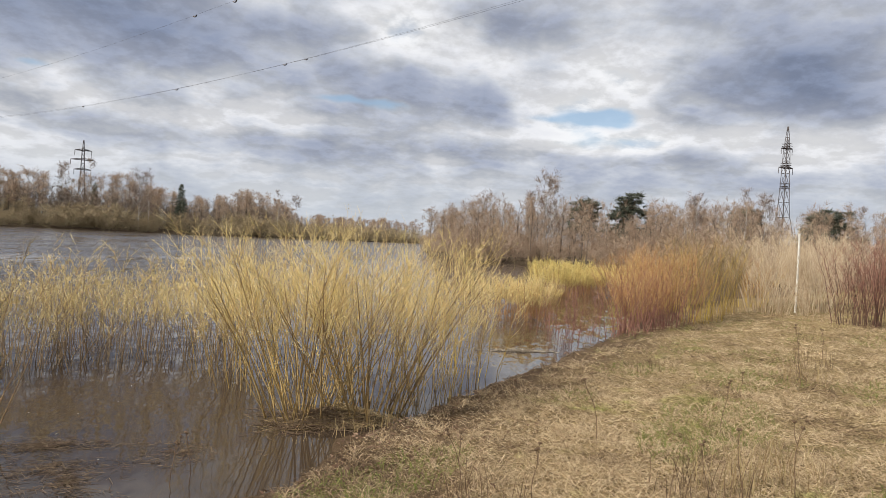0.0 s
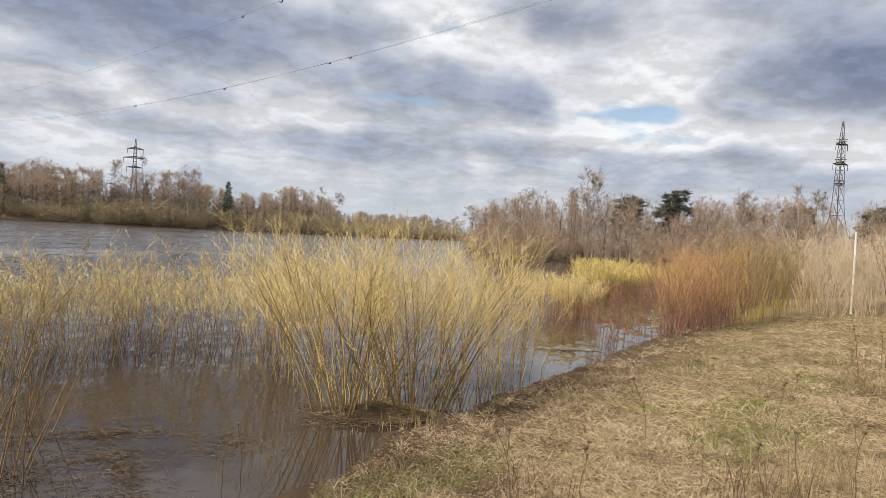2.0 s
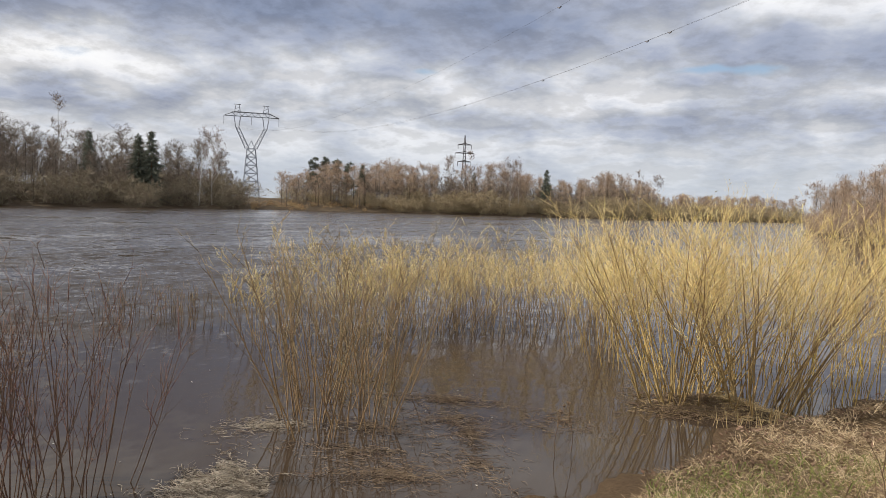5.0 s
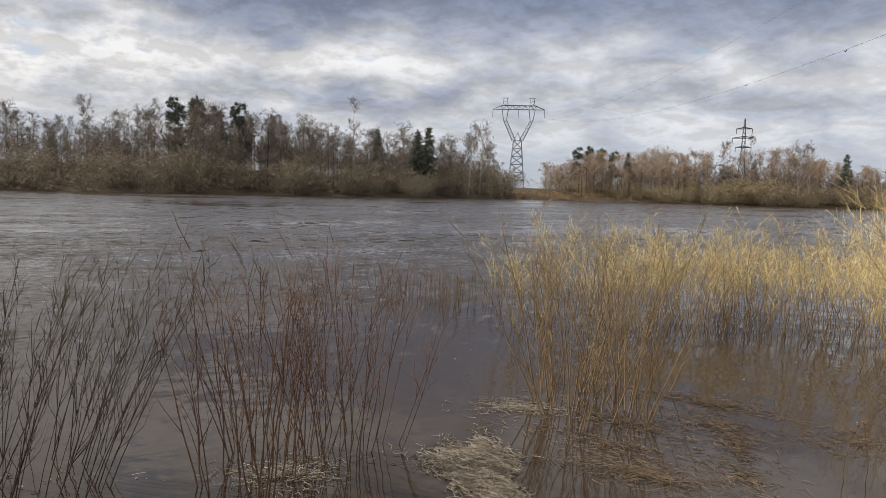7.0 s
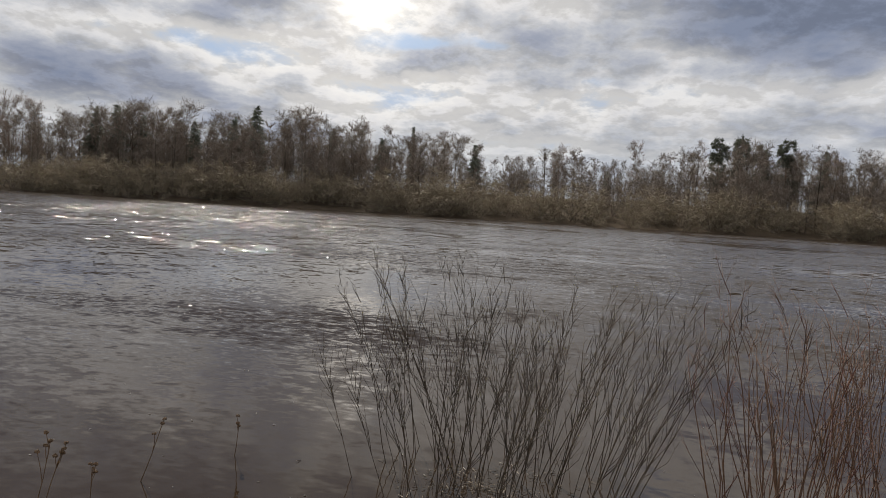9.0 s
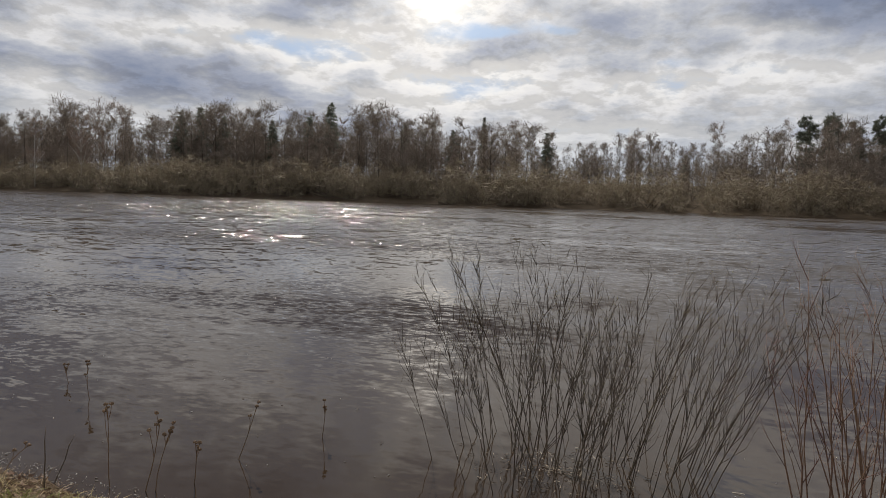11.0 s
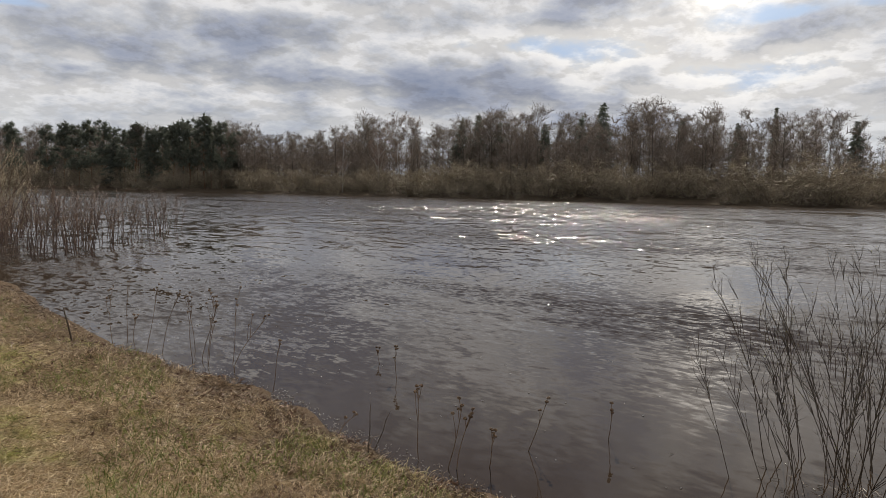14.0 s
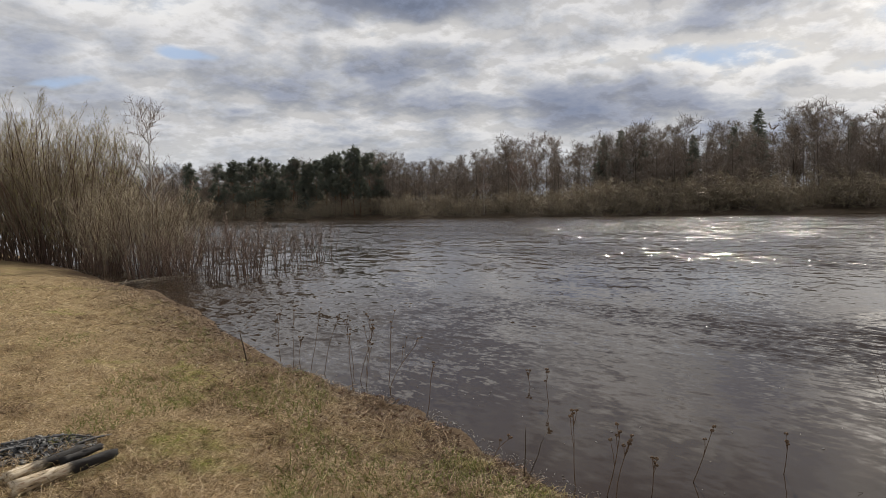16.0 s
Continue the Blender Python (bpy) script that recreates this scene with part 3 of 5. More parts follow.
def far_shrub(rng, height, stems=14, subs=7, twigs=6):
    """A soft domed leafless willow shrub of many stems, seen from afar, as (wood, twigs)."""
    a = rng.uniform(0, 2 * np.pi, stems)
    reach = np.sqrt(rng.uniform(0.0, 1.0, stems)) * 0.92
    out_ = reach * 0.70 * height
    k = np.linspace(0, 1, 3)
    base = rng.normal(0, height * 0.18, (stems, 2))
    tall = height * 0.84 * np.sqrt(1 - (reach * 0.9) ** 2) * rng.uniform(0.8, 1.08, stems)
    p = np.stack([base[:, :1] + np.cos(a)[:, None] * out_[:, None] * k ** 1.1, base[:, 1:] + np.sin(a)[:, None] * out_[:, None] * k ** 1.1, tall[:, None] * k ** 0.8], -1)
    wood = tubes(p[:, ::2], thick(tall, 2, 0.005), 3)
    l1, s1 = branch(rng, p, subs, 0.0, 0.98, height * 0.26, 0.6, 0.15, 2)
    l2, s2 = branch(rng, l1, twigs, 0.1, 1.0, height * 0.12, 0.75, 0.05, 2)
    return wood, join([slivers(l1, s1 * 0.024), slivers(l2, s2 * 0.062)])


def spruce(rng, height, width=0.17):
    """A conifer with drooping whorls, as (trunk, needles)."""
    trunk = np.array([[[0, 0, 0], [0, 0, height * 0.5], [0, 0, height]]])
    wood = tubes(trunk, np.array([[height * 0.012, height * 0.008, 0.01]]), 5)
    rows, fine = [], []
    levels = 30
    for i in range(levels):
        f = (i + 0.5) / levels
        z = height * (0.10 + 0.89 * f)
        reach = (height * width * 1.25 * (1 - f) ** 0.75 + 0.12) * rng.uniform(0.7, 1.12)
        n = 7 if f < 0.7 else 5
        a = rng.uniform(0, 6.28) + np.arange(n) * 6.283 / n + rng.normal(0, 0.2, n)
        r = reach * rng.uniform(0.65, 1.1, n)
        k = np.array([0, 0.5, 1.0])
        p = np.stack([np.cos(a)[:, None] * r[:, None] * k, np.sin(a)[:, None] * r[:, None] * k, z + rng.uniform(-0.03, 0.03, n)[:, None] * height + r[:, None] * np.array([0.1, -0.12, -0.22])], -1)
        rows.append(p)
    p = np.concatenate(rows)
    size = np.linalg.norm(p[:, -1] - p[:, 0], axis=1)
    fine.append(tubes(p, np.maximum(size[:, None], 0.5) * np.array([0.04, 0.06, 0.01]), 3))
    l2, s2 = branch(rng, p, 12, 0.15, 1.0, 0.9, 0.6, -0.25, 2)
    fine.append(slivers(l2, s2 * 0.10))
    return wood, join(fine)


def pine(rng, height, crown=0.45):
    """A pine with a bare trunk and rounded clumps of needles, as (wood, needles)."""
    k = np.linspace(0, 1, 5)
    trunk = np.stack([rng.normal(0, 0.012, 5) * height, rng.normal(0, 0.012, 5) * height, k * height * 0.96], -1)[None]
    trunk[0, 0, :2] = 0
    wood = [tubes(trunk, height * 0.014 * np.linspace(1, 0.2, 5)[None], 6)]
    l1, s1 = branch(rng, trunk, 30, crown, 0.99, height * 0.24, 0.8, 0.2, 3)
    wood.append(tubes(l1, thick(s1, 3, 0.02), 3))
    l2, s2 = branch(rng, l1, 6, 0.15, 1.0, height * 0.10, 0.7, 0.3, 2)
    ends = np.concatenate([l1[:, -1], l2[:, -1]])
    m = 26
    way = rng.normal(size=(len(ends), m, 3))
    way[..., 2] = way[..., 2] * 0.5 + 0.25
    way /= np.linalg.norm(way, axis=-1, keepdims=True)
    reach = height * 0.064 * rng.uniform(0.3, 1.5, (len(ends), m, 1))
    q = np.stack([np.repeat(ends[:, None], m, 1) - way * reach * 0.3, ends[:, None] + way * reach], 2).reshape(-1, 2, 3)
    return join(wood), slivers(q, np.full(len(q), height * 0.0060))


def willow(rng, stems, height, splay, base=0.25, twigs=9, tiny=3, buds=10, stem_r=0.006, low=0.35, bend=1.4, twig_len=0.28, bud=0.011, twig_r=0.0022, wobble=0.014, open_=0.45):
    """A clump of upright willow shoots, as (stems, twigs, buds)."""
    a = rng.uniform(0, 2 * np.pi, stems)
    r0 = base * np.sqrt(rng.uniform(0, 1, stems))
    lean = splay * (r0 / base * 0.65 + rng.uniform(0, 0.5, stems))
    tall = height * rng.uniform(0.55, 1.0, stems) ** 0.7
    k = np.linspace(0, 1, 6)
    turn = a + rng.normal(0, 0.5, stems)
    p = np.stack([(r0 * np.cos(a))[:, None] + np.cos(turn)[:, None] * (tall * lean)[:, None] * k ** bend,
                  (r0 * np.sin(a))[:, None] + np.sin(turn)[:, None] * (tall * lean)[:, None] * k ** bend,
                  -0.12 + (tall + 0.12)[:, None] * k * (1 - 0.18 * lean[:, None] * k)], -1)
    p[:, 1:, :2] += np.cumsum(rng.normal(0, wobble, (stems, 5, 2)), 1) * height
    rad = stem_r * rng.uniform(0.7, 1.3, stems)[:, None] * np.linspace(1.0, 0.28, 6)[None]
    stem = tubes(p, rad, 4)
    l1, s1 = branch(rng, p, twigs, low, 0.98, height * twig_len, open_, 0.22, 3)
    fine = [tubes(l1, twig_r * rng.uniform(0.8, 1.3, len(l1))[:, None] * np.array([[1.2, 0.9, 0.4]]), 3)]
    if tiny:
        l2, s2 = branch(rng, l1, tiny, 0.2, 0.95, height * twig_len * 0.40, 0.55, 0.2, 2)
        fine.append(tubes(l2, np.repeat([[twig_r * 0.8, 0.0005]], len(l2), 0), 3))
    grain = None
    if buds:
        at, d = along(l1, rng.uniform(0.1, 1.0, (len(l1), buds)))
        at, d = at.reshape(-1, 3), d.reshape(-1, 3)
        w = d + rng.normal(0, 0.5, d.shape)
        w /= np.linalg.norm(w, axis=1, keepdims=True)
        size = bud * rng.uniform(0.6, 1.4, (len(at), 1))
        q = np.stack([at, at + w * size * 2.2], 1)
        grain = slivers(q, np.full(len(q), bud * 0.34))
    return stem, join(fine), grain


def willow_thing(name, label, seed, mats, group="", single=False, **how):
    """One willow clump; single: each of its stems is a part of its own."""
    rng = np.random.default_rng(seed)
    stem, fine, grain = willow(rng, **how)
    ob = thing(name, label, "willow bush", group)
    if single:
        n = how["stems"]
        v, t = stem[0].reshape(n, -1, 3), stem[1].reshape(n, -1, 3)
        for i in range(n):
            part("stem", mesh_of("stem", v[i], t[0], mats[0], True), ob)
    else:
        part("stem_mass", mesh_of("stem_mass", *stem, mats[0], True), ob, kind="stuff")
    part("twig_mass", mesh_of("twig_mass", *fine, mats[1], True), ob, kind="stuff")
    if grain is not None:
        part("bud_mass", mesh_of("bud_mass", *grain, mats[2]), ob, kind="stuff")
    return ob


def tree_thing(name, label, category, wood, fine, wood_mat, fine_mat, fine_name="crown", group=""):
    ob = thing(name, label, category, group)
    part("trunk", mesh_of("trunk", *wood, wood_mat, True), ob)
    part(fine_name, mesh_of(fine_name, *fine, fine_mat), ob)
    return ob


def on_ground(x, y, down=0.05):
    return (x, y, float(ground_z(np.array([x]), np.array([y]))[0]) - down)


def polar(az, dist):
    a = radians(az)
    return -math.sin(a) * dist, math.cos(a) * dist


# ---- the far woods: height of the skyline by bearing
SKYLINE = [(-60, 3.4), (-34, 3.0), (-31.5, 3.6), (-27, 3.8), (-21, 3.9), (-17, 3.7), (-14, 3.5), (-10, 3.7), (-7, 3.9), (-3, 3.4), (1, 2.4), (2, 1.5), (9, 1.5), (12.4, 1.4), (13.2, 2.3),
           (15, 3.1), (17, 3.0), (19.4, 2.3), (23, 3.0), (25.5, 3.6), (28, 3.3), (30, 3.9), (33, 3.6), (38, 3.3), (41, 3.1), (42.5, 2.5), (44.5, 2.1), (46.4, 1.6), (47.4, 3.2), (49, 3.7),
           (50.8, 4.2), (52.5, 4.0), (54.5, 5.0), (57, 4.9), (59, 4.4), (61.5, 4.9), (64, 5.4), (68, 5.5), (72, 6.1), (75.5, 5.9), (77.9, 5.0), (81.4, 4.5), (86, 4.9), (90, 4.5), (93.2, 5.1),
           (96, 5.8), (100.4, 5.9), (104, 6.5), (110, 6.5), (115.5, 5.7), (118, 6.2), (122, 5.6), (126.5, 5.0), (130.7, 5.7), (132.7, 5.0), (135, 4.4), (138, 3.9), (140, 4.4), (144, 4.5),
           (148, 4.0), (156, 3.8), (175, 3.6)]
SKY_AZ, SKY_EL = [a for a, _ in SKYLINE], [e for _, e in SKYLINE]


def skyline_height(x, y, z):
    az = math.degrees(math.atan2(-x, y))
    return 2.0 + math.hypot(x, y) * math.tan(radians(float(np.interp(az, SKY_AZ, SKY_EL)))) - z


def shore_walk(shore, rng, count, lo, hi, first=0.0, last=1.0):
    """Places along a shore line, lo to hi metres inland."""
    p = np.array(shore, float)
    seg = np.diff(p, axis=0)
    size = np.linalg.norm(seg, axis=1)
    total = np.concatenate([[0], np.cumsum(size)])
    s = rng.uniform(first, last, count) * total[-1]
    i = np.clip(np.searchsorted(total, s) - 1, 0, len(seg) - 1)
    f = ((s - total[i]) / size[i])[:, None]
    normal = np.stack([-seg[i][:, 1], seg[i][:, 0]], 1) / size[i][:, None]
    return p[i] + seg[i] * f, normal, rng.uniform(lo, hi, count)[:, None]


def woods():
    rng = np.random.default_rng(11)
    trees = [wood_tree(rng, 10.0, c, w) for c, w in ((0.22, 0.26), (0.34, 0.22), (0.15, 0.30), (0.42, 0.24), (0.25, 0.20), (0.3, 0.28), (0.5, 0.33), (0.38, 0.18))]
    young = [wood_tree(rng, 10.0, c, w) for c, w in ((0.12, 0.22), (0.2, 0.27), (0.1, 0.19), (0.3, 0.3), (0.4, 0.2))]
    shrubs = [far_shrub(rng, 6.0, n) for n in (13, 15, 14, 16, 13)]

    def gather(kinds, spots):
        wood, fine = [], []
        for x, y, size, wide in spots:
            v = kinds[rng.integers(len(kinds))]
            z = float(ground_z(np.array([x]), np.array([y]))[0]) - 0.1
            turn = rng.uniform(0, 6.28)
            for store, (vv, tt) in zip((wood, fine), v):
                store.append(spun(vv, tt, (x, y, z), turn, size * wide, size))
        return join(wood), join(fine)

    def keep(x, y, lo=-48, hi=172):
        return lo < math.degrees(math.atan2(-x, y)) < hi

    spots, low, reeds = [], [], []
    p, nrm, off = shore_walk(FAR_SHORE, rng, 1050, 5, 46, 0.31, 1.0)
    q, m, far_off = shore_walk(FAR_SHORE, rng, 70, 7, 30, 0.17, 0.31)
    for x, y in np.concatenate([p + nrm * off, q + m * far_off]):
        z = float(ground_z(np.array([x]), np.array([y]))[0])
        az = math.degrees(math.atan2(-x, y))
        if keep(x, y) and z > 0 and not 44.0 < az < 47.2:
            h = skyline_height(x, y, z) * rng.uniform(0.58, 1.02)
            spots.append((x, y, max(h, 3.0) / 10.0, rng.uniform(0.9, 1.35)))
    for _ in range(75):
        x, y = polar(rng.uniform(31, 43.5), rng.uniform(188, 240))
        z = float(ground_z(np.array([x]), np.array([y]))[0])
        if z > 0:
            spots.append((x, y, max(skyline_height(x, y, z) * rng.uniform(0.55, 0.95), 3.0) / 10.0, 1.5))
    for _ in range(70):
        x, y = polar(rng.uniform(-1, 11), rng.uniform(335, 400))
        z = float(ground_z(np.array([x]), np.array([y]))[0])
        spots.append((x, y, max(skyline_height(x, y, max(z, 0)) * rng.uniform(0.7, 1.05), 3.0) / 10.0, 1.6))
    # upstream trees get the paler reddish twigs, brighter light put into their colour
    upstream = [q for q in spots if math.degrees(math.atan2(-q[0], q[1])) < 44]
    wood, fine = gather(trees, [q for q in spots if math.degrees(math.atan2(-q[0], q[1])) >= 44])
    up_wood, up_fine = gather(trees, upstream)
    # the depth of the wood behind
    deep, back_rows = [wood_tree(rng, 10.0, c, w, 12, 6, 2, 1.9) for c, w in ((0.1, 0.26), (0.2, 0.30), (0.15, 0.22))], []
    p, nrm, off = shore_walk(FAR_SHORE, rng, 900, 22, 75, 0.31, 1.0)
    q, m, far_off = shore_walk(FAR_SHORE, rng, 60, 20, 60, 0.17, 0.31)
    for x, y in np.concatenate([p + nrm * off, q + m * far_off]):
        z = float(ground_z(np.array([x]), np.array([y]))[0])
        if keep(x, y) and z > 0 and not 43.5 < math.degrees(math.atan2(-x, y)) < 47.6:
            back_rows.append((x, y, max(skyline_height(x, y, z) * rng.uniform(0.5, 0.84), 3.0) / 10.0, rng.uniform(1.0, 1.4)))
    below, brush = gather(deep, back_rows)
    wood, fine = join([wood, below]), join([fine, brush])
    under = []
    p, nrm, off = shore_walk(FAR_SHORE, rng, 520, 9, 40, 0.31, 1.0)
    for x, y in p + nrm * off:
        z = float(ground_z(np.array([x]), np.array([y]))[0])
        if keep(x, y) and z > 0 and not 42.5 < math.degrees(math.atan2(-x, y)) < 47.0:
            under.append((x, y, max(skyline_height(x, y, z) * rng.uniform(0.55, 0.88), 2.5) / 6.0, rng.uniform(0.6, 0.95)))
    below, brush = gather(shrubs, under)
    wood, fine = join([wood, below]), join([fine, brush])
    tagged(new("far_woods_trunks", mesh_of("far_woods_trunks", *wood, FAR_BARK)), "grey-brown bare trunks and limbs of the far riverside woods", "woods", kind="stuff")
    tagged(new("far_woods_twigs", mesh_of("far_woods_twigs", *fine, FAR_TWIG)), "haze of bare brown twigs of the far riverside woods", "woods", kind="stuff")

    tagged(new("upstream_woods_trunks", mesh_of("upstream_woods_trunks", *up_wood, FAR_BARK)), "bare trunks of the birch woods upstream on the far bank", "woods", kind="stuff")
    tagged(new("upstream_woods_twigs", mesh_of("upstream_woods_twigs", *up_fine, INLET_TWIG)), "reddish-brown bare twigs of the birch woods upstream, coloured paler for the brighter light", "woods", kind="stuff")

    p, nrm, off = shore_walk(FAR_SHORE, rng, 640, -0.5, 12, 0.28, 1.0)
    for x, y in p + nrm * off:
        z = float(ground_z(np.array([x]), np.array([y]))[0])
        az = math.degrees(math.atan2(-x, y))
        if not keep(x, y) or z < -0.25:
            continue
        top = skyline_height(x, y, z)
        h = min(rng.uniform(3.5, 5.5) if z < 0.2 else rng.uniform(5.0, 8.6), top * (rng.uniform(0.6, 0.95) if az < 58 else rng.uniform(0.5, 0.85)))
        if 34.0 < az < 47.0:
            reeds.append((x, y, rng.uniform(1.0, 2.0) / 6.0, rng.uniform(1.4, 2.0)))
            continue
        low.append((x, y, h / 6.0, rng.uniform(1.0, 1.5)))
    for _ in range(70):
        low.append((*polar(rng.uniform(30, 44), rng.uniform(186, 204)), rng.uniform(3.5, 5.5) / 6.0, rng.uniform(0.9, 1.3)))
    for _ in range(16):
        low.append((*polar(rng.uniform(48.2, 53.5), rng.uniform(158, 170)), rng.uniform(7.0, 10.0) / 6.0, rng.uniform(0.55, 0.75)))
    far_low, low = low, []
    p, nrm, off = shore_walk(NEAR_SHORE[28:38], rng, 150, 0.0, 9)
    for x, y in p - nrm * off:
        z = float(ground_z(np.array([x]), np.array([y]))[0])
        if keep(x, y) and z > 0:
            low.append((x, y, min(rng.uniform(3.0, 5.0), skyline_height(x, y, z) * rng.uniform(0.5, 0.8)) / 6.0, rng.uniform(0.8, 1.1)))
    for _ in range(190):
        x, y = polar(rng.uniform(-48, -1), rng.uniform(60, 96))
        z = float(ground_z(np.array([x]), np.array([y]))[0])
        if z > 0:
            low.append((x, y, min(rng.uniform(2.8, 5.6), skyline_height(x, y, z) * 0.8) / 6.0, rng.uniform(0.8, 1.1)))
    wood, fine = gather(shrubs, low)
    tagged(new("inlet_shrubs", mesh_of("inlet_shrubs", *join([wood, fine]), INLET_TWIG)), "reddish-brown leafless shrubs behind the inlet", "shrubs", kind="stuff")
    # the same split for shrubs: upstream ones are lightened in colour as brighter lit
    wood, fine = gather(shrubs, [q for q in far_low if math.degrees(math.atan2(-q[0], q[1])) < 44])
    tagged(new("upstream_shrubs", mesh_of("upstream_shrubs", *join([wood, fine]), STRAW_TWIG)), "yellowish-brown leafless willow shrubs along the far shore upstream, coloured paler for the brighter light", "shrubs", kind="stuff")
    wood, fine = gather(shrubs, [q for q in far_low if math.degrees(math.atan2(-q[0], q[1])) >= 44])
    tagged(new("shrub_belt_stems", mesh_of("shrub_belt_stems", *wood, FAR_BARK)), "brown stems of the leafless willow belt along the far shore", "shrubs", kind="stuff")
    tagged(new("shrub_belt_twigs", mesh_of("shrub_belt_twigs", *fine, SHRUB_TWIG)), "olive-brown twigs of the leafless willow belt along the far shore", "shrubs", kind="stuff")

    wood, fine = gather(shrubs, reeds)
    tagged(new("reed_bed", mesh_of("reed_bed", *join([wood, fine]), TAN_TWIG)), "tan dry reeds on the low spit below the pylon", "reeds", kind="stuff")

    spots = []
    for _ in range(460):
        az, d = rng.uniform(-48, 0.5), 70 * (140 / 70) ** rng.uniform(0, 1)
        x, y = polar(az, d)
        z = float(ground_z(np.array([x]), np.array([y]))[0])
        if z > 0:
            spots.append((x, y, skyline_height(x, y, z) * rng.uniform(0.6, 1.05) / 10.0, rng.uniform(0.8, 1.2)))
    wood, fine = gather(young, spots)
    tagged(new("near_woods_trunks", mesh_of("near_woods_trunks", *wood, FAR_BARK)), "grey-brown bare trunks of the young woods behind the inlet", "woods", kind="stuff")
    tagged(new("near_woods_twigs", mesh_of("near_woods_twigs", *fine, INLET_TWIG)), "reddish-brown bare twigs of the young woods behind the inlet", "woods", kind="stuff")


woods()


# ---- single trees that stand out of the skyline: bearing, distance, height of the top in degrees
def single_trees():
    rng = np.random.default_rng(5)
    firs = [tree_thing("spruce_tree", "dark green spruce on the far bank among bare trees", "spruce", *spruce(rng, 15.0, w), PINE_BARK, NEEDLES) for w in (0.24, 0.29, 0.21)]
    pines = [tree_thing("pine_tree", "dark green pine with a rounded crown on the far bank", "pine", *pine(rng, 15.0, c), PINE_BARK, NEEDLES) for c in (0.22, 0.16, 0.34)]
    birches = [tree_thing("birch_tree", "leafless pale birch rising above the far shrubs", "birch", *bare_tree(rng, 15.0, 24, 6, 6, 0.009, 0.22, 0.012, w), BIRCH_BARK, BIRCH_TWIG) for w in (0.18, 0.22, 0.3)]
    used = set()

    def stand(kinds, az, el, dist, k, wide=1.0):
        dist += 16.0 if 56 < az < 130 or 15 < az < 36 else 0.0
        at = on_ground(*polar(az, dist), 0.1)
        while at[2] < 0.5:
            dist += 3.0
            at = on_ground(*polar(az, dist), 0.1)
        s = (2.0 + dist * math.tan(radians(el)) - at[2]) / 15.0
        ob = kinds[k % len(kinds)]
        if ob.name in used:
            ob = parked(ob, at, rng.uniform(0, 360), (s * wide, s * wide, s))
        else:
            used.add(ob.name)
            ob.matrix_basis = pose(*at, 0, 0, rng.uniform(0, 360))
            ob.scale = (s * wide, s * wide, s)

    for i, (az, el, d) in enumerate([(21.5, 3.45, 195), (37.1, 3.4, 215), (58.0, 4.85, 140), (53.7, 5.2, 150), (54.6, 4.9, 152), (66.6, 5.6, 135), (122.1, 6.2, 140),
                                     (123.5, 5.8, 142), (111.8, 7.1, 128), (98.9, 6.5, 124), (113.5, 6.0, 130), (105.6, 5.6, 128), (116.5, 5.5, 134), (120.3, 5.6, 140),
                                     (27.6, 3.0, 205), (82.5, 3.6, 128), (150.9, 4.2, 205), (148.6, 4.3, 210), (93.6, 5.3, 126), (101.5, 5.3, 126)]):
        stand(firs, az, el, d, i, 1.0 if i != 9 else 0.5)
    for i, (az, el, d) in enumerate([(41.2, 3.6, 205), (40.3, 3.55, 207), (39.3, 3.4, 205), (38.3, 3.3, 210), (74.0, 6.0, 139), (72.4, 6.1, 138), (71.0, 5.7, 140), (69.3, 5.9, 138),
                                     (144.5, 5.0, 185), (145.6, 4.8, 183), (143.2, 4.5, 188), (146.8, 4.2, 186), (151.6, 4.4, 195), (152.6, 4.2, 198), (154.3, 4.0, 200), (155.4, 3.9, 204),
                                     (157.5, 3.8, 206), (149.5, 4.2, 194), (144.0, 4.1, 190), (147.6, 4.0, 190), (148.2, 3.8, 192), (150.3, 3.9, 196), (153.4, 3.8, 199), (146.1, 4.5, 184), (142.2, 4.0, 192), (-15.7, 4.25, 100), (-11.9, 3.7, 104), (-29.7, 3.6, 98), (-30.6, 3.3, 96), (-24.4, 3.4, 110), (-14.9, 3.6, 102), (-28.9, 3.0, 99)]):
        stand(pines, az, el, d, i, 0.8 if d > 120 else 1.6)
    for i, (az, el, d) in enumerate([(60.1, 7.0, 140), (80.4, 5.9, 126), (49.2, 5.0, 150), (75.4, 6.0, 130), (66.0, 4.9, 128), (86.4, 5.0, 122), (28.0, 4.6, 190), (29.6, 4.2, 192), (24.5, 3.8, 180),
                                     (23.8, 3.7, 182), (50.2, 4.6, 152), (-8.6, 5.5, 75), (-9.3, 4.9, 77), (-7.4, 4.4, 76), (-3.5, 3.8, 74), (-24.2, 5.0, 62), (-25.4, 4.7, 60), (-20.6, 4.2, 80), (-32.0, 3.8, 85),
                                     (127.6, 5.6, 145), (128.9, 5.5, 146), (118.5, 6.0, 135), (96.2, 6.0, 128), (107.5, 6.3, 128), (102.8, 6.2, 126), (133.5, 4.3, 160), (130.5, 4.6, 155), (14.0, 3.3, 215), (12.6, 3.0, 220)]):
        stand(birches, az, el, d, i, 1.1)


single_trees()

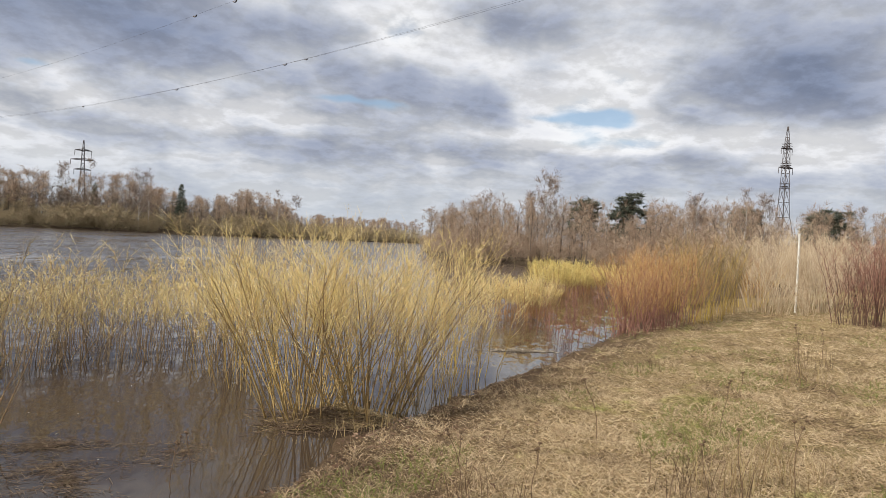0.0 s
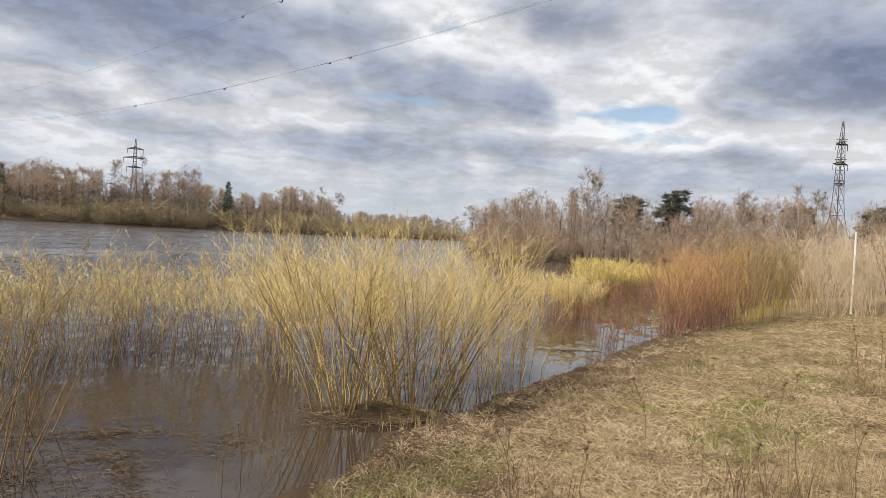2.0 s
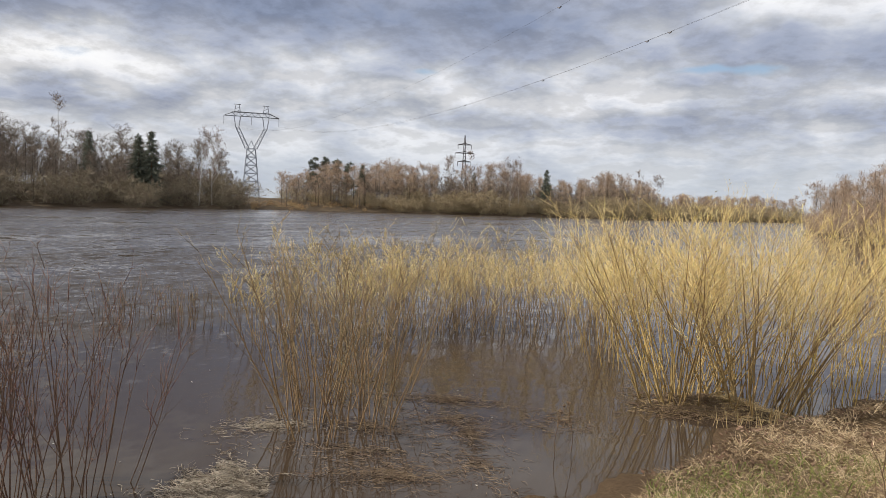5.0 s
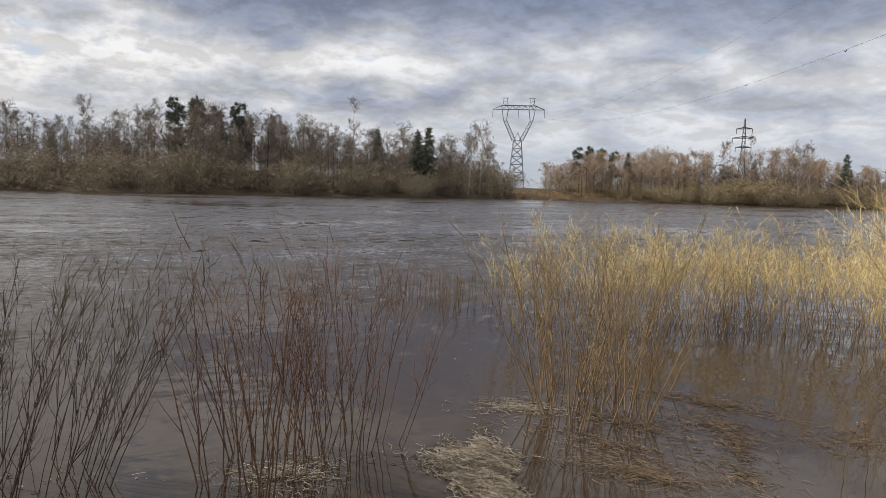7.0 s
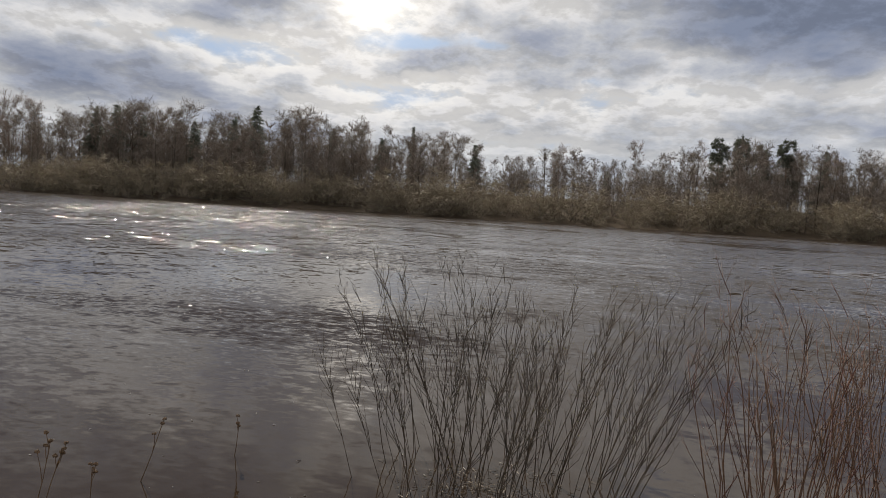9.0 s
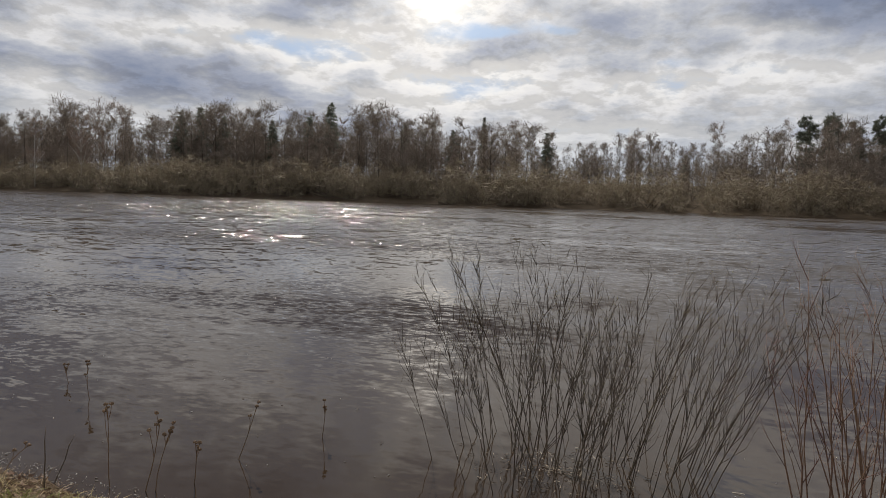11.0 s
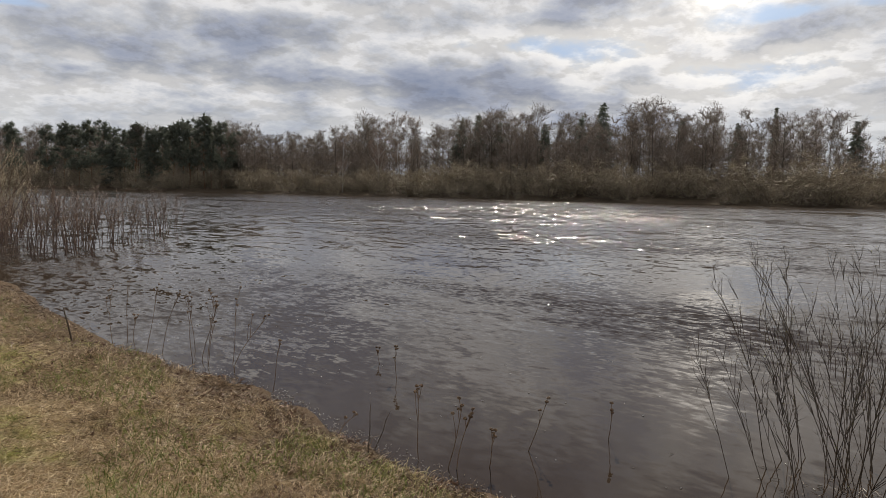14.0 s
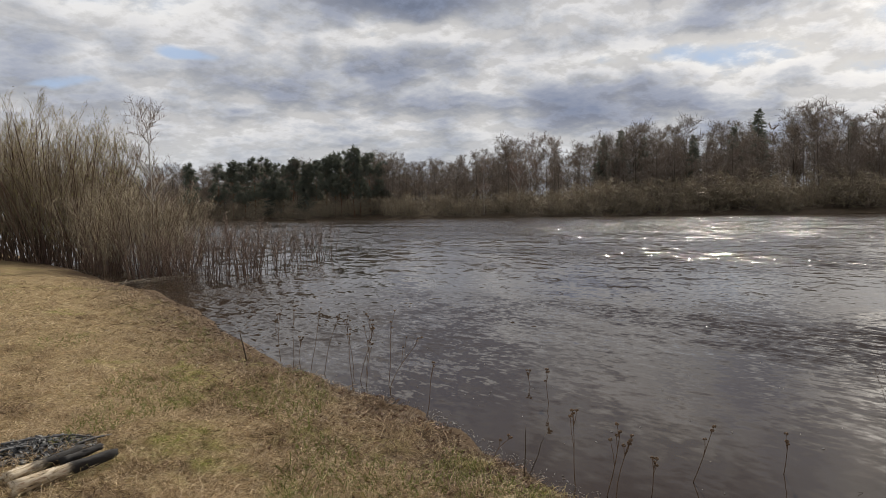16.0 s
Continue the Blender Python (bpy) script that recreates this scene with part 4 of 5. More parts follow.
# ---- willows in and beside the near water
def near_willows():
    rng = np.random.default_rng(21)
    gold = (GOLD_STEM, GOLD_TWIG, GOLD_BUD)
    orange = (ORANGE_TWIG, ORANGE_TWIG, GOLD_BUD)
    tan = (BROWN_STEM, TAN_TWIG, PALE_BUD)

    def put(kinds, spots, lo=0.85, hi=1.12, depth=0.0):
        fresh = {k.name for k in kinds}
        for x, y in spots:
            left = [k for k in kinds if k.name in fresh]
            ob = left[0] if left else kinds[rng.integers(len(kinds))]
            z = max(float(ground_z(np.array([x]), np.array([y]))[0]), -0.05) - depth
            s = rng.uniform(lo, hi)
            if ob.name in fresh:
                fresh.discard(ob.name)
                ob.matrix_basis = pose(x, y, z, 0, 0, rng.uniform(0, 360))
                ob.scale = (s, s, s)
            else:
                parked(ob, (x, y, z), rng.uniform(0, 360), s)

    # the large golden clump at the water's edge
    big = [willow_thing("golden_willow_bush", "large golden-yellow leafless willow bush rooted at the water's edge", 31 + i, gold, single=True, stems=62, height=2.25, splay=0.66, base=0.40,
                        twigs=10, tiny=3, buds=6, bud=0.013, stem_r=0.0088, low=0.45, bend=1.05, wobble=0.009) for i in range(2)]
    for ob, (x, y) in zip(big, [(-1.45, 7.35), (-0.75, 7.45)]):
        ob.matrix_basis = pose(x, y, 0.02, 0, 0, 40)
    wing = [willow_thing("golden_willow_bush", "golden leafless willow shoots standing in the flooded shallows", 41 + i, gold, stems=17, height=2.0, splay=0.34, base=0.5,
                         twigs=8, tiny=2, buds=6, stem_r=0.006, low=0.5, bend=1.1) for i in range(2)]
    put(wing, [(-2.2, 8.3), (-1.4, 8.9), (-0.5, 8.8), (0.0, 8.3), (0.25, 9.2), (-0.2, 9.9), (-1.1, 9.8), (-2.0, 9.5), (-2.8, 9.0), (0.5, 10.2)], 0.85, 1.0)

    # the belt of golden shoots in the flooded shallows
    belt = [willow_thing("willow_shoots", "slender golden willow shoots standing in flood water", 51 + i, (BELT_STEM, GOLD_TWIG, CATKIN), "willow shoots in the shallows", stems=6, height=1.68, splay=0.36, base=0.42, wobble=0.022, open_=0.5,
                         twigs=6, tiny=2, buds=10, bud=0.016, stem_r=0.0060, low=0.5, bend=1.2, twig_len=0.24) for i in range(5)]
    spots = []
    for _ in range(92):
        f = rng.uniform(0, 1)
        x = -2.6 - 4.6 * f
        y = 8.8 + 1.2 * math.sin(f * 3) - 2.6 * f + rng.uniform(0, 3.6)
        spots.append((x, y))
    put(belt, spots, 0.68, 1.15)
    # its thin outer end, further into the river
    thin = [willow_thing("willow_shoots", "sparse thin grey willow tips standing in the river", 61 + i, (BROWN_STEM, OLIVE_TWIG, GREEN_BUD), "willow tips in the river", stems=9, height=0.75, splay=0.18, base=0.45,
                         twigs=3, tiny=0, buds=0, stem_r=0.004, low=0.4, twig_len=0.2, twig_r=0.0025) for i in range(3)]
    put(thin, [(-9.0 + rng.normal(0, 0.5), 6.9 + rng.normal(0, 0.7)) for _ in range(12)] + [(-8.0 + rng.normal(0, 0.5), 9.0 + rng.normal(0, 0.6)) for _ in range(8)], 0.8, 1.15)

    # the brown willow beside the belt
    brown = [willow_thing("brown_willow_bush", "olive-brown leafless willow bush standing in flood water", 71 + i, (BROWN_STEM, OLIVE_TWIG, GREEN_BUD), single=True, stems=12, height=1.95, splay=0.44, base=0.36,
                          twigs=7, tiny=2, buds=3, stem_r=0.0068, low=0.32, twig_len=0.24, bud=0.008, bend=1.0, wobble=0.008) for i in range(2)]
    put(brown, [(-3.85, 4.35), (-4.25, 4.75), (-4.6, 5.3), (-4.9, 5.9), (-3.6, 4.75), (-4.2, 5.6)], 0.85, 1.02)
    # the red one in the water
    red = [willow_thing("red_willow_bush", "sparse reddish-brown leafless willow bush in flood water", 81 + i, (RED_TWIG, RED_TWIG, RED_TWIG), single=True, stems=22, height=1.85, splay=0.36, base=0.42, wobble=0.007, open_=0.34, bend=0.95,
                        twigs=6, tiny=2, buds=2, stem_r=0.0055, low=0.25, twig_len=0.25, bud=0.006, twig_r=0.0022) for i in range(2)]
    put(red, [(-4.15, 1.75), (-4.55, 2.05), (-4.35, 2.45)], 0.9, 1.0)
    # the one against the light, its silhouette put into the near-black stem colour
    dark = [willow_thing("dark_willow_bush", "leafless willow bush with thin upright stems in the river, coloured dark as if backlit", 91 + i, (DARK_STEM, DARK_STEM, GREEN_BUD), single=True, stems=48, height=1.82, splay=0.43, base=0.74, wobble=0.004, open_=0.34, bend=1.05,
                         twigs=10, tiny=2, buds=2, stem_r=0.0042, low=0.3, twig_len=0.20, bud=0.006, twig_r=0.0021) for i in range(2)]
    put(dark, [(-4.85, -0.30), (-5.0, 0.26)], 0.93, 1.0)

    # clumps in the inlet, each colour by itself with open water between
    def spread(count, az_lo, az_hi, near, far):
        return [polar(rng.uniform(az_lo, az_hi), rng.uniform(near, far)) for _ in range(count)]

    amber = [willow_thing("willow_shoots", "low orange-gold willow shoots standing in the inlet", 101 + i, (ORANGE_TWIG, GOLD_TWIG, GOLD_BUD), "shoots in the inlet", stems=20, height=1.25, splay=0.18, base=0.5,
                          twigs=7, tiny=2, buds=7, stem_r=0.006, low=0.45, twig_r=0.0035, bud=0.015) for i in range(2)]
    put(amber, spread(13, -9.0, -4.6, 18.0, 20.0), 0.8, 1.1)
    yellow = [willow_thing("willow_shoots", "bright yellow willow shoots standing in the inlet", 104 + i, (ORANGE_TWIG, YELLOW_TWIG, YELLOW_TWIG), "shoots in the inlet", stems=24, height=1.45, splay=0.2, base=0.7,
                           twigs=7, tiny=2, buds=8, stem_r=0.007, low=0.45, twig_r=0.0045, bud=0.02) for i in range(3)]
    put(yellow, spread(30, -16.8, -8.6, 27.0, 33.0), 0.75, 1.15)
    purple = [willow_thing("willow_shoots", "sparse purple-red willow shoots rising from the inlet", 107 + i, (PURPLE_TWIG, PURPLE_TWIG, PURPLE_TWIG), "red shoots in the inlet", stems=10, height=1.0, splay=0.22, base=0.5,
                           twigs=4, tiny=1, buds=0, stem_r=0.005, low=0.3, twig_r=0.003) for i in range(3)]
    put(purple, spread(6, -13.6, -9.2, 13.8, 17.0) + spread(7, -16.5, -5.0, 20.0, 26.0), 0.75, 1.2)
    rust = [willow_thing("willow_thicket", "rust-orange leafless willow bush leaning over the bank's edge", 111 + i, (PURPLE_TWIG, ORANGE_TWIG, GOLD_BUD), "bushes along the bank", stems=34, height=1.95, splay=0.55, base=0.5,
                         twigs=8, tiny=3, buds=3, stem_r=0.008, low=0.3, twig_r=0.003, bud=0.012) for i in range(3)]
    put(rust, [polar(-15.6, 15.6), polar(-17.3, 16.0), polar(-18.9, 16.6), polar(-16.6, 18.0), polar(-19.0, 18.6), polar(-17.6, 20.5)], 0.75, 1.05)
    olive = [willow_thing("willow_thicket", "upright olive-brown leafless willow bush on the bank", 115 + i, (GOLD_STEM, OLIVE_TWIG, GOLD_BUD), "bushes along the bank", stems=30, height=2.45, splay=0.34, base=0.4,
                          twigs=8, tiny=3, buds=3, stem_r=0.009, low=0.25, twig_r=0.003, bud=0.012) for i in range(2)]
    put(olive, [polar(-20.7, 17.8), polar(-21.9, 18.8), polar(-22.9, 20.8)], 0.9, 1.05)
    amber_tall = [willow_thing("willow_thicket", "golden-orange leafless willow bush behind the bank's edge", 118 + i, (GOLD_STEM, ORANGE_TWIG, GOLD_BUD), "bushes along the bank", stems=34, height=2.3, splay=0.5, base=0.6,
                               twigs=8, tiny=2, buds=5, stem_r=0.009, low=0.2, twig_r=0.0038, bud=0.014) for i in range(2)]
    put(amber_tall, spread(9, -25.5, -16.5, 22.5, 27.0), 0.75, 1.15)
    tall = [willow_thing("willow_thicket", "tall pale tan leafless willow bush round a white pole", 121 + i, (PALE_TWIG, PALE_TWIG, GOLD_BUD), "bushes round the pole", stems=30, height=2.95, splay=0.52, base=0.55,
                         twigs=8, tiny=3, buds=2, stem_r=0.010, low=0.25, twig_r=0.0036, bud=0.012) for i in range(3)]
    put(tall, [polar(-25.3, 24.0), polar(-26.6, 22.6), polar(-29.4, 22.4), polar(-26.0, 22.0), polar(-27.4, 25.5), polar(-28.8, 25.8), polar(-29.6, 24.5), polar(-26.2, 27)], 0.85, 1.1)
    put(tall, [polar(-28.7, 21.0), polar(-27.2, 21.2)], 0.36, 0.46)
    darkred = [willow_thing("willow_thicket", "dark red-brown upright willow bush on the bank", 131 + i, (RED_TWIG, PURPLE_TWIG, GOLD_BUD), "bushes on the bank", stems=26, height=2.1, splay=0.28, base=0.55,
                            twigs=7, tiny=2, buds=1, stem_r=0.008, low=0.2, twig_r=0.0032, bud=0.01) for i in range(2)]
    put(darkred, [polar(-31.9, 18.9), polar(-33.0, 18.2), polar(-34.0, 18.8), polar(-35.6, 18.0), polar(-37.2, 19.0)] + spread(5, -39, -32.5, 34, 44), 0.8, 1.1)

    # downstream: tall grey-green willows, a birch and a fringe of reddish shoots
    grey = [willow_thing("grey_willow", "tall grey-green leafless willow clump on the flooded bank", 141 + i, (FRINGE_STEM, GREY_TWIG, GREEN_BUD), stems=40, height=7.3, splay=0.42, base=0.9, bend=1.0, wobble=0.010,
                         twigs=14, tiny=5, buds=4, stem_r=0.027, low=0.15, twig_r=0.0072, twig_len=0.2, bud=0.04) for i in range(2)]
    put(grey, [(-7.9, -31.5), (-6.4, -33.5), (-9.2, -33.5), (-5.2, -36.5), (-8.0, -37), (-4.2, -40), (-10.0, -36), (-7.0, -32.2), (-5.6, -34.0)], 0.85, 1.05)
    mid = [willow_thing("grey_willow", "leafless brown willow clump at the flooded bank", 151 + i, (FRINGE_STEM, GREY_TWIG, PALE_BUD), stems=28, height=3.6, splay=0.42, base=0.7, bend=1.0,
                        twigs=10, tiny=4, buds=2, stem_r=0.018, low=0.1, twig_r=0.007, twig_len=0.24, bud=0.03) for i in range(2)]
    put(mid, [(-8.6, -26.5), (-8.0, -28), (-9.6, -27.5), (-7.3, -26), (-10.4, -26), (-9.2, -24.8), (-8.2, -24.2)], 0.8, 1.05)
    fringe = [willow_thing("willow_shoots", "brown willow shoots standing in the flooded edge", 161 + i, (FRINGE_STEM, FRINGE_STEM, PALE_BUD), "shoots at the flooded edge", stems=11, height=2.1, splay=0.24, base=0.55,
                           twigs=6, tiny=2, buds=1, stem_r=0.012, low=0.3, twig_r=0.005, bud=0.02) for i in range(3)]
    put(fringe, [(-7.6, -19.5), (-8.2, -18.8), (-8.8, -19.6), (-9.3, -18.9), (-9.8, -20.1), (-10.4, -20), (-8.0, -21), (-9.0, -21.5), (-10.6, -21.6), (-11.6, -21.4), (-12.3, -22.4), (-13.2, -22.8),
                 (-11.0, -23), (-14.2, -23.8), (-15.2, -24.6), (-7.4, -20.8), (-7.3, -22.5), (-8.6, -22.6), (-10.0, -22.5), (-16.3, -25.5)], 0.7, 1.05)
    wood, fine = bare_tree(rng, 6.6, 26, 6, 6, 0.007, 0.2, 0.012, 0.24, 0.6)
    birch = tree_thing("birch_tree", "slender leafless birch beside the flooded willows", "birch", wood, fine, BIRCH_BARK, BIRCH_TWIG)
    birch.matrix_basis = pose(*on_ground(-9.4, -26.6), 0, 0, 30)


near_willows()

# ---------------------------------------------------------------- pylons and wires


def beam_mesh(name, segs, mat, default=0.09):
    pts = np.array([[a, b] for a, b, *_ in segs], float)
    rad = np.array([[s[2] if len(s) > 2 else default] * 2 for s in segs])
    return mesh_of(name, *tubes(pts, rad, 4, False), mat)


def lattice(levels, widths, bar=0.09, thin=0.05):
    """Four legs with cross bracing between levels."""
    segs = []
    for i in range(len(levels) - 1):
        z0, z1, w0, w1 = levels[i], levels[i + 1], widths[i] / 2, widths[i + 1] / 2
        c0 = [(sx * w0, sy * w0, z0) for sx, sy in ((-1, -1), (1, -1), (1, 1), (-1, 1))]
        c1 = [(sx * w1, sy * w1, z1) for sx, sy in ((-1, -1), (1, -1), (1, 1), (-1, 1))]
        for j in range(4):
            segs.append((c0[j], c1[j], bar))
            segs.append((c0[j], c1[(j + 1) % 4], thin))
            segs.append((c0[(j + 1) % 4], c1[j], thin))
            segs.append((c1[j], c1[(j + 1) % 4], thin))
    return segs


def cat_pylon():
    """Portal pylon: a tapering lattice body, a V-shaped head, a cross-arm with two peaks."""
    base = on_ground(*polar(46.2, 226))
    ob = thing("transmission_pylon", "grey steel lattice pylon with a V-shaped head and cross-arm", "pylon")
    top = 32.6 - base[2]
    waist, arm = top * 0.53, top * 0.875
    part("body", beam_mesh("body", lattice(list(np.linspace(0, waist, 7)), list(np.linspace(5.4, 2.6, 7)), 0.17, 0.08), STEEL), ob)
    for side in (-1, 1):
        segs = []
        a, b = np.array([side * 1.2, 0, waist]), np.array([side * 4.4, 0, arm - 3.4])
        c = np.array([side * 4.4, 0, arm])
        for e in (-0.9, 0.9):
            for f in (-0.5, 0.5):
                segs.append((a + (f * 1.2, e, 0), b + (f, e * 0.6, 0), 0.13))
                segs.append((b + (f, e * 0.6, 0), c + (f * 2, e * 0.6, 0), 0.13))
        for i in range(6):
            p, q = a + (b - a) * i / 6, a + (b - a) * (i + 1) / 6
            segs.append((p + (-0.5, -0.7, 0), q + (0.5, -0.7, 0), 0.06))
            segs.append((p + (0.5, 0.7, 0), q + (-0.5, 0.7, 0), 0.06))
        segs.append((a, np.array([0, 0, waist + 2.6]), 0.1))
        part("head_leg", beam_mesh("head_leg", segs, STEEL), ob)
        p = [(np.array([side * 4.4 + f, e, arm + 1.1]), np.array([side * 4.4 + f * 0.6, e * 0.4, top]), 0.11) for f in (-0.9, 0.9) for e in (-0.5, 0.5)]
        p += [(np.array([side * 4.4 - 0.9, 0, arm + 1.1 + i]), np.array([side * 4.4 + 0.8, 0, arm + 2.0 + i]), 0.06) for i in range(2)]
        p.append((np.array([side * 4.4 - 1.0, 0, top]), np.array([side * 4.4 + 1.0, 0, top]), 0.1))
        part("peak", beam_mesh("peak", p, STEEL), ob)
    segs = []
    for e in (-0.5, 0.5):
        segs += [((-8.6, 0, arm), (8.6, 0, arm), 0.11), ((-5.4, e, arm + 1.3), (5.4, e, arm + 1.3), 0.11), ((-8.6, 0, arm), (-5.4, e, arm + 1.3), 0.1), ((8.6, 0, arm), (5.4, e, arm + 1.3), 0.1)]
        xs = np.linspace(-6, 6, 13)
        for i in range(12):
            z0, z1 = (arm, arm + 1.3) if i % 2 else (arm + 1.3, arm)
            segs.append(((xs[i], e, z0), (xs[i + 1], e, z1), 0.06))
    part("crossarm", beam_mesh("crossarm", segs, STEEL), ob)
    for x in (-8.5, 0, 8.5):
        part("insulator", beam_mesh("insulator", [((x, 0, arm), (x, 0, arm - 2.6), 0.09)], STEEL), ob, "hanging insulator string")
    ob.matrix_basis = pose(*base, 0, 0, 46.2)
    return base[2] + arm - 2.6


WIRE_Z = cat_pylon()


def tower(name, label, az, dist, top_el, mat, levels, arms, turn, ladder):
    base = on_ground(*polar(az, dist))
    h = 2.0 + dist * math.tan(radians(top_el)) - base[2]
    ob = thing(name, label, "pylon")
    part("body", beam_mesh("body", lattice([f * h for f, _ in levels], [w for _, w in levels], 0.10, 0.05), mat), ob)
    for f, reach in arms:
        segs = []
        for side in (-1, 1):
            for e in (-0.4, 0.4):
                segs += [((0, e, f * h), (side * reach, 0, f * h), 0.12), ((0, e, f * h + 0.55), (side * reach, 0, f * h), 0.09)]
            for i in range(3):
                x = side * reach * (i + 0.5) / 3.5
                segs.append(((x, 0, f * h), (x, 0, f * h + 0.55 * (1 - abs(x) / reach)), 0.06))
        part("crossarm", beam_mesh("crossarm", segs, mat), ob)
        for side in (-1, 1):
            part("insulator", beam_mesh("insulator", [((side * reach, 0, f * h), (side * reach, 0, f * h - 1.5), 0.09)], mat), ob)
    for z in ladder:
        part("platform", beam_mesh("platform", [((-0.9, y * 0.9, z * h + k), (0.9, y * 0.9, z * h + k), 0.07) for y in (-0.9, 0, 0.9) for k in (0, 0.6, 1.2)], mat), ob)
    ob.matrix_basis = pose(*base, 0, 0, turn)


tower("transmission_pylon", "grey steel lattice pylon with three cross-arms behind bare trees", 28.5, 235, 6.1, DARK_STEEL,
      [(0, 3.0), (0.2, 2.3), (0.4, 1.6), (0.55, 1.15), (0.7, 0.9), (0.85, 0.7), (0.92, 0.4), (1.0, 0.12)], [(0.62, 2.3), (0.745, 3.3), (0.865, 2.3)], 28, [])
tower("transmission_pylon", "tall dark steel lattice pylon rising behind the willow thicket", -26.8, 190, 10.0, DARK_STEEL,
      [(0, 5.0), (0.22, 3.4), (0.34, 2.2), (0.45, 1.75), (0.56, 1.5), (0.66, 1.35), (0.75, 1.2), (0.83, 1.0), (0.92, 0.6), (1.0, 0.15)], [(0.70, 2.3), (0.84, 1.8)], 20, [0.55, 0.70, 0.84])


def wires():
    ux, uy = 0.832, -0.555
    at = np.linspace(-5, 262, 60)
    for (x0, y0), low, r, marks in (((-156.8, 161.6), 17.2, 0.008, (150, 168, 171)), ((-156.3, 162.2), 17.6, 0.009, (128,)), ((-168.0, 153.5), 17.0, 0.007, (176, 181, 184))):
        k = (WIRE_Z - low) / 115.0 ** 2
        p = np.stack([x0 + ux * at, y0 + uy * at, low + k * (at - 115.0) ** 2], -1)[None]
        ob = new("power_wire", mesh_of("power_wire", *tubes(p, np.full((1, 60), r), 4, False), DARK_STEEL))
        tagged(ob, "thin dark overhead power wire sagging across the river", "power wire", "power wires")
        for d in marks:
            c = np.array([x0 + ux * d, y0 + uy * d, low + k * (d - 115.0) ** 2 - 0.05])
            q = np.array([[c - 0.22 * np.array([ux, uy, 0]), c - (0, 0, 0.10), c + 0.22 * np.array([ux, uy, 0])]])
            part("damper", mesh_of("damper", *tubes(q, np.array([[0.06, 0.05, 0.06]]), 6, False), DARK_STEEL), ob, "small dark vibration damper")


wires()

# ---------------------------------------------------------------- grass, straw and weeds on the bank


def blades(rng, x, y, length, radius, lie, short=False, lift=0.0):
    """Grass blades lying or standing at the places given; lie 0 upright, 1 flat."""
    n = len(x)
    a = rng.uniform(0, 2 * np.pi, n)
    z = ground_z(x, y) + lift
    tilt = np.clip(rng.normal(lie, 0.14, n), 0.05, 0.98) * np.pi / 2
    size = length * rng.uniform(0.5, 1.3, n)
    hx, hz = np.sin(tilt) * size, np.cos(tilt) * size
    p = np.zeros((n, 3, 3))
    p[:, 0] = np.stack([x, y, z], -1)
    p[:, 1] = np.stack([x + np.cos(a) * hx * 0.45, y + np.sin(a) * hx * 0.45, z + hz * 0.7 + 0.006], -1)
    p[:, 2] = np.stack([x + np.cos(a) * hx, y + np.sin(a) * hx, z + hz * 0.85], -1)
    if short:
        return slivers(p[:, ::2], np.full(n, radius * 1.25))
    return tubes(p, np.repeat([[radius, radius * 0.8, 0]], n, 0), 3)


def scatter(rng, count, az_lo, az_hi, near, far, power):
    az = np.radians(rng.uniform(az_lo, az_hi, count))
    d = near * (far / near) ** (rng.uniform(0, 1, count) ** power)
    x, y = -np.sin(az) * d, np.cos(az) * d
    return x, y


